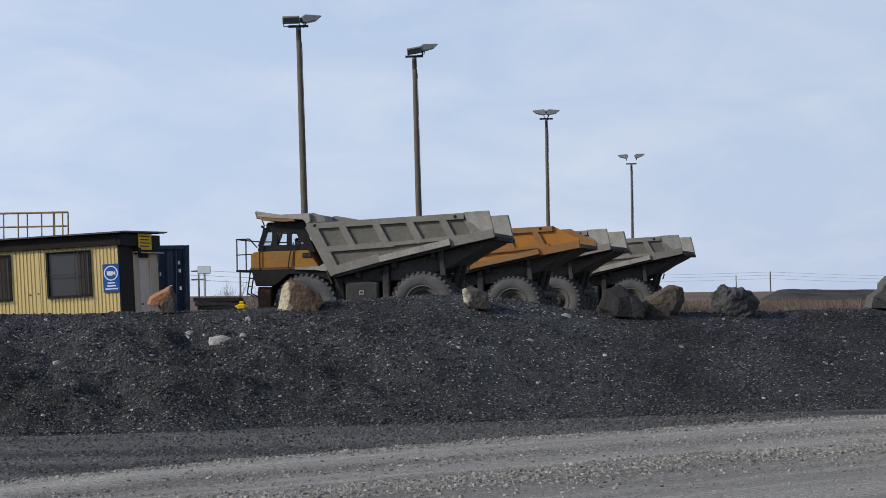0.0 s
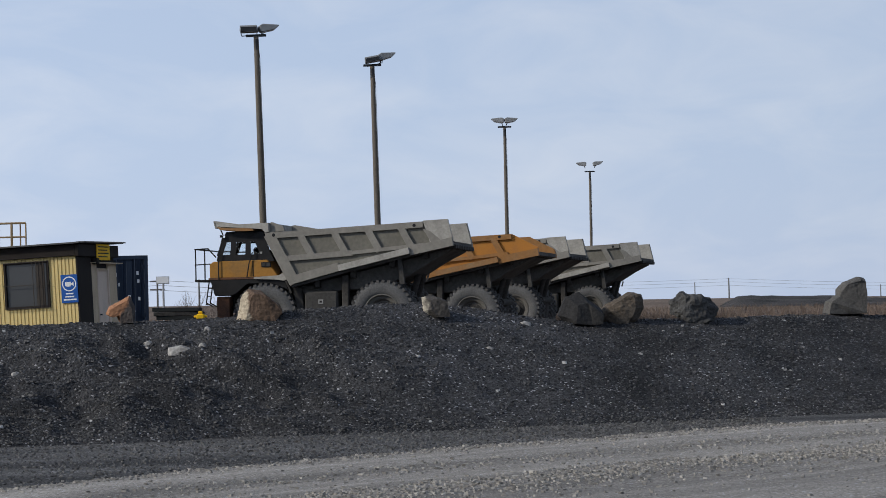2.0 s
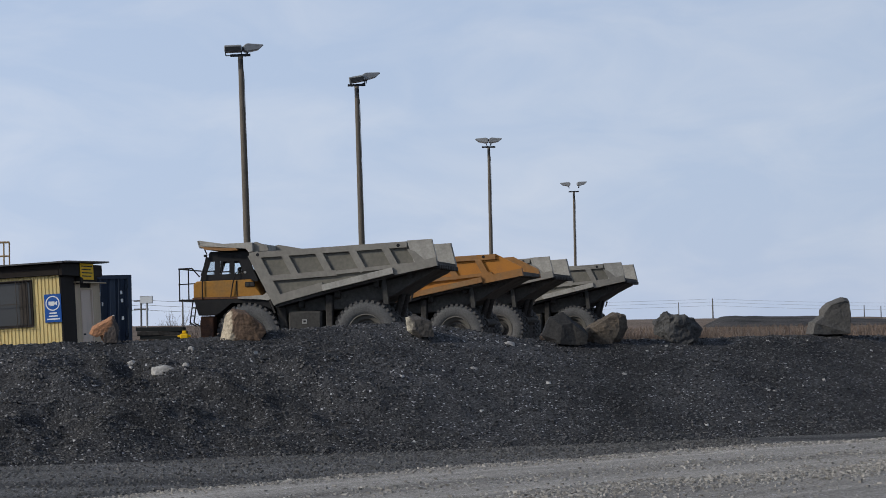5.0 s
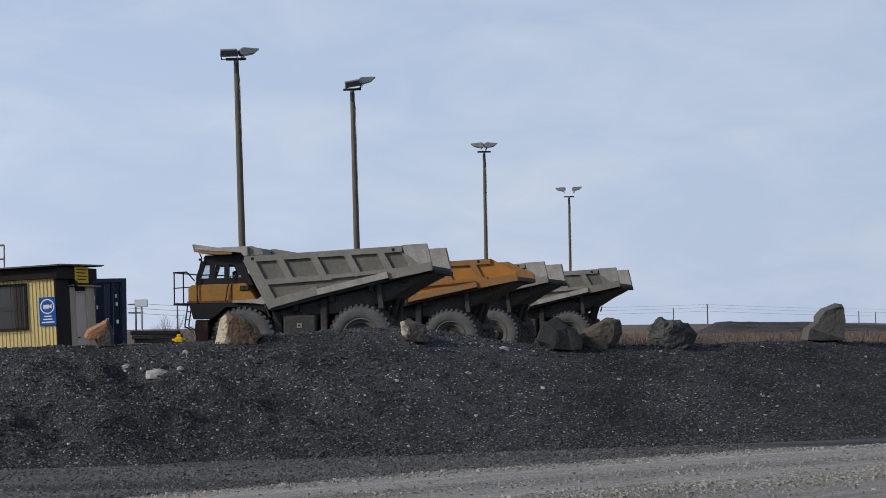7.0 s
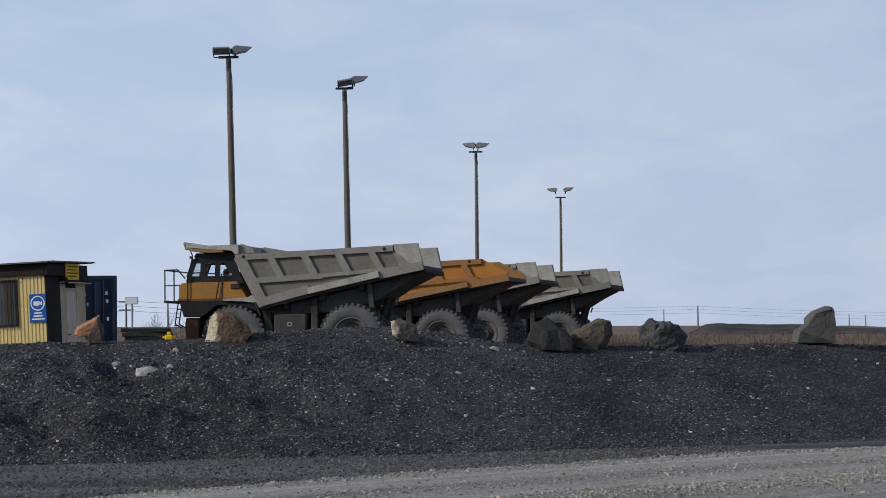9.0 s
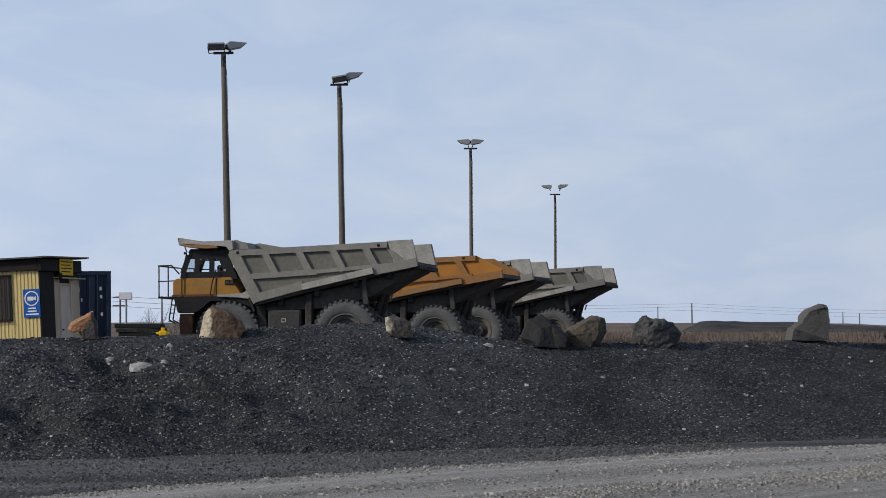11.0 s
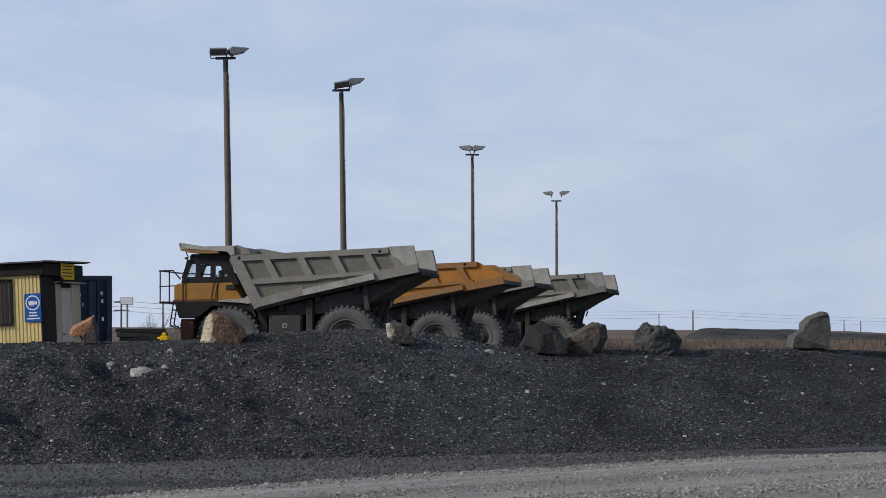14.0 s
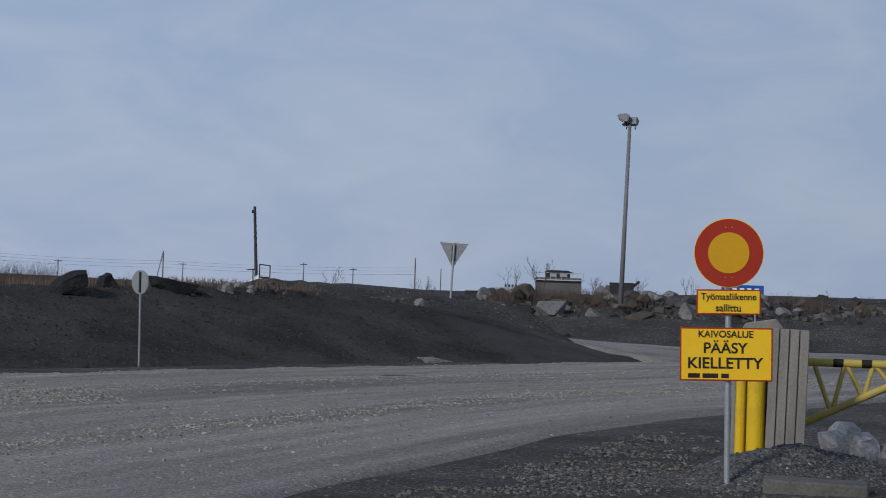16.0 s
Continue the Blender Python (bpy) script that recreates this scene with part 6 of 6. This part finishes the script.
# buildings on the horizon
AZ = -31.3
bld = thing("industrial_building", pose(103.9, 170.9, 1.5, 0, 0, AZ), "low grey industrial building with a railed roof platform", "building")
part("wall", boxed(-2.0, 2.0, -2, 2, 0, 1.65), M_FAR_WALL, bld)
part("roof_house", boxed(-1.1, 1.0, -1, 1, 1.65, 2.15), M_FAR_DARK, bld)
part("roof", prismed([(-1.3, 2.13), (-0.9, 2.3), (0.8, 2.3), (1.3, 2.12)], -1.3, 1.3), M_FAR_DARK, bld)
part("window", boxed(-0.75, -0.2, -1.05, -1.0, 1.75, 2.05), M_FAR_PALE, bld)
part("window", boxed(0.1, 0.75, -1.05, -1.0, 1.75, 2.05), M_FAR_PALE, bld)
for i in range(10):
    part("rail_post", tubed((-2.1 + i * 0.47, -2.1, 1.5), (-2.1 + i * 0.47, -2.1, 2.05), 0.025, seg=5), M_FAR_PALE, bld)
part("handrail", tubed((-2.2, -2.1, 2.05), (2.2, -2.1, 2.05), 0.03, seg=5), M_FAR_PALE, bld)
part("walkway", boxed(-2.3, 2.3, -2.3, -1.95, 1.4, 1.5), M_FAR_PALE, bld)
low = thing("low_building", pose(100.4, 173.0, 1.25, 0, 0, AZ), "long low pale building on the horizon", "building")
part("wall", boxed(-2.0, 2.0, -1, 1, 0, 0.75), M_FAR_PALE, low)
part("roof", prismed([(-2.1, 0.73), (-1.6, 0.95), (1.6, 1.0), (2.1, 0.73)], -1.1, 1.1), M_FAR_PALE, low)
for i in range(6):
    part("roof_unit", boxed(-0.6 + i * 0.3, -0.45 + i * 0.3, -0.5, 0.5, 0.9, 1.2), M_FAR_DARK, low)
cont = thing("dark_shed", pose(97.6, 174.5, 1.25, 0, 0, AZ), "small dark shed on the horizon", "shed")
part("wall", boxed(-0.85, 0.85, -1, 1, 0, 0.55), M_FAR_DARK, cont)
part("roof", boxed(-0.9, 0.9, -1.1, 1.1, 0.55, 0.62), M_FAR_PALE, cont)
shed = thing("dark_shed", pose(108.6, 167.9, 1.55, 0, 0, AZ), "dark machine shed with a pipe on the horizon", "shed")
part("wall", boxed(-1.1, 1.0, -1, 1, 0, 1.35), M_FAR_DARK, shed)
part("side_frame", boxed(-1.45, -1.1, -0.5, 0.5, 0, 1.1), M_FAR_WALL, shed)
part("pipe", tubed((0.9, 0, 1.0), (1.5, 0, 1.5), 0.12, seg=8), M_FAR_DARK, shed)

# ---- loose stones ----
def pebbles(name, label, count, place, mat, seed, size0, size1, power=2.5, jag=0.22):
    """Loose angular stones, joined in one mesh, each a jittered block."""
    rng = np.random.RandomState(seed)
    base = np.array([(x, y, z) for x in (-0.72, 0.72) for y in (-0.72, 0.72) for z in (-0.72, 0.72)], float)
    tri = np.array([(0, 1, 3, 2), (4, 6, 7, 5), (0, 4, 5, 1), (2, 3, 7, 6), (0, 2, 6, 4), (1, 5, 7, 3)])
    r = random.Random(seed)
    vs, fs = [], []
    for i in range(count):
        x, y, z = place(r)
        s = (size0 + (size1 - size0) * r.random() ** power) * 0.5
        a = r.uniform(0, 6.28)
        v = base * rng.uniform(0.55, 1.15, (8, 1)) + rng.uniform(-jag, jag, (8, 3))
        v = v * (s * r.uniform(0.9, 1.5), s, s * r.uniform(0.55, 0.9))
        ca, sa = math.cos(a), math.sin(a)
        v = np.stack([v[:, 0] * ca - v[:, 1] * sa + x, v[:, 0] * sa + v[:, 1] * ca + y, v[:, 2] + z + s * 0.25], 1)
        vs.append(v)
        fs.append(tri + 8 * i)
    me = bpy.data.meshes.new(name)
    me.from_pydata(np.concatenate(vs).tolist(), [], np.concatenate(fs).tolist())
    me.materials.append(mat)
    return tagged(new(name, me), label, "stones", kind="stuff")


def berm_place(x0, x1, e0=0.1, e1=6.5):
    def place(r):
        return berm(r.uniform(x0, x1), r.uniform(e0, e1))
    return place


pebbles("dusty_stones", "dusty grey stones on the worn end of the bank", 9000, lambda r: berm(r.triangular(-9.5, 1.0, -6.0), r.uniform(0.2, 4.2)), M_VERGE_STONES, 21, 0.014, 0.055)
pebbles("dusty_stones", "grey stones strewn along the foot of the bank", 6000, lambda r: berm(r.uniform(-11, 9), abs(r.gauss(0, 0.55)) + 0.05), M_VERGE_STONES, 22, 0.014, 0.05)
rs = random.Random(31)
for i in range(16):
    x = rs.uniform(20.5, 31.5)
    p = berm(x, rs.uniform(4.3, 5.1))
    w = rs.uniform(0.16, 0.4)
    mt, nm = rs.choice([(M_ROCK_MID, "pale grey"), (M_ROCK_GREY, "grey"), (M_ROCK_BROWN, "brown"), (M_ROCK_DARK, "dark")])
    hewn_boulder(p[0], p[1], p[2], w, w * rs.uniform(0.4, 0.65), [(0, 0.1), (0.15, 0.8), (0.5, 1), (0.85, 0.7), (1, 0)], mt, nm + " loose stone on the crest of the bank", 300 + i, rough=0.4)


def road_place(x0, x1, bands):
    def place(r):
        x = r.uniform(x0, x1)
        f0, spread = r.choice(bands)
        f = min(max(r.gauss(f0, spread), 0.02), 0.985)
        return road_point(x, f)
    return place


pebbles("berm_stones", "crushed dark stones lying on the gravel bank", 36000, berm_place(-9, 12), M_BERM_STONES, 1, 0.016, 0.062)
pebbles("berm_stones", "crushed dark stones on the farther gravel bank", 18000, berm_place(10, 30), M_EARTHY_STONES, 2, 0.018, 0.065)
pebbles("pale_stones", "scattered pale stones on the gravel bank", 260, berm_place(-9, 13, 0.3, 6.2), M_PALE_STONES, 3, 0.025, 0.09, 3.0)
pebbles("road_stones", "loose pale stones along the wheel tracks", 24000, road_place(-6, 12, [(0.64, 0.022), (0.64, 0.022), (0.64, 0.02), (0.62, 0.045), (0.62, 0.03), (0.96, 0.025), (0.95, 0.03), (0.8, 0.02), (0.6, 0.2)]), M_ROAD_STONES, 4, 0.012, 0.055)
pebbles("road_stones", "loose pale stones on the farther road", 14000, road_place(6, 34, [(0.3, 0.025), (0.3, 0.03), (0.29, 0.04), (0.67, 0.03), (0.65, 0.04), (0.96, 0.02), (0.25, 0.12), (0.5, 0.25)]), M_ROAD_STONES, 5, 0.011, 0.05)


def shoulder_place(r):
    while True:                                # drifts of stones with bare dark earth between
        x = r.uniform(6.5, 17)
        y = line(x, ROAD_NEAR) - abs(r.gauss(1.5, 1.5)) - 0.7
        if hum(x, y, 1.1, 5) + 0.6 * hum(x, y, 3.0, 8) > r.uniform(-0.2, 0.5):
            return x, y, land(x, y) + 0.003


pebbles("verge_stones", "loose grey stones on the verge by the sign", 13000, shoulder_place, M_EDGE_STONES, 6, 0.008, 0.046)


def heap_place(r):
    return hill_point(r.uniform(0, 6.283), math.sqrt(r.random()))


pebbles("heap_stones", "small stones on the gravel heap at the sign", 7500, heap_place, M_VERGE_STONES, 7, 0.008, 0.036)


def strip_place(r):
    x = r.uniform(-12, 6)
    a, b = line(x, ROAD_FAR), line(x, TOE)
    y = r.uniform(a - 0.5, b + 0.4)
    return x, y, land(x, y) + 0.005


pebbles("verge_stones", "loose dark stones between the road and the bank", 13000, strip_place, M_VERGE_STONES, 8, 0.014, 0.055)
def rubble_place(r):
    a, d = radians(r.uniform(29.3, 43)), r.uniform(87.5, 100)
    x, y = d * math.sin(a), d * math.cos(a)
    return x, y, land(x, y)


pebbles("rubble", "mixed broken stones in the rubble bank", 1800, rubble_place, M_RUBBLE, 9, 0.06, 0.42, 3.0, 0.42)


def brush_place(r):
    a, d = radians(r.choice([29.9, 30.6, 31.4, 32.2, 33.4, 35.5, 37.5]) + r.gauss(0, 0.3)), r.uniform(90, 97)
    x, y = d * math.sin(a), d * math.cos(a)
    return x, y, land(x, y)


blades("brushwood", "reddish brown brushwood growing in the rubble", 4200, brush_place, 0.55, 12, M_TWIG, 0.008)
rs = random.Random(77)
for i in range(14):
    a, d = radians(rs.uniform(29.8, 41)), rs.uniform(87, 98)
    bare_shrub(d * math.sin(a), d * math.cos(a), rs.uniform(0.5, 0.9), 0.8, 40 + i, "low reddish brown brush among the rubble", 8, 0.009)
for i, (x, e, w, h) in enumerate([(-4.35, 3.75, 0.22, 0.2), (-3.78, 3.3, 0.52, 0.27), (-3.42, 3.2, 0.14, 0.12), (-3.41, 4.2, 0.12, 0.14), (2.21, 4.5, 0.23, 0.15), (-6.4, 3.0, 0.24, 0.16), (1.5, 3.3, 0.16, 0.12), (4.2, 3.2, 0.14, 0.1), (6.9, 2.2, 0.13, 0.1)]):
    p = berm(x, e)
    hewn_boulder(p[0], p[1], p[2], w, h * 0.75, [(0, 0.1), (0.1, 0.8), (0.5, 1), (0.9, 0.7), (1, 0)], M_ROCK_PALE, "pale loose stone lying on the dark bank", 200 + i, sunk=0.03, rough=0.3, low=0.0)


def spill(x0, e0, wide, deep, high, mat, label):
    """A low spill of finer gravel on the bank."""
    def point(a, f):
        x, e = x0 + wide * f * math.cos(a) * (1 + 0.2 * math.sin(3 * a + x0)), e0 + deep * f * math.sin(a) * (1 + 0.2 * math.cos(2 * a))
        p = berm(x, e)
        return p[0], p[1], p[2] + high * (1 - ease(f)) * (1 + 0.5 * hum(x * 1.0, e * 1.0, 2.5, 7)) - 0.02 + 0.012 * hum(x, e, 9, 3)
    return tagged(grid_object("gravel_spill", list(np.linspace(0, 2 * math.pi, 60)), list(np.linspace(0, 1, 24)), point, mat), label, "gravel heap")


spill(26.6, 0.55, 0.85, 0.5, 0.07, M_ROAD, "small pale spill of gravel at the bank's foot")
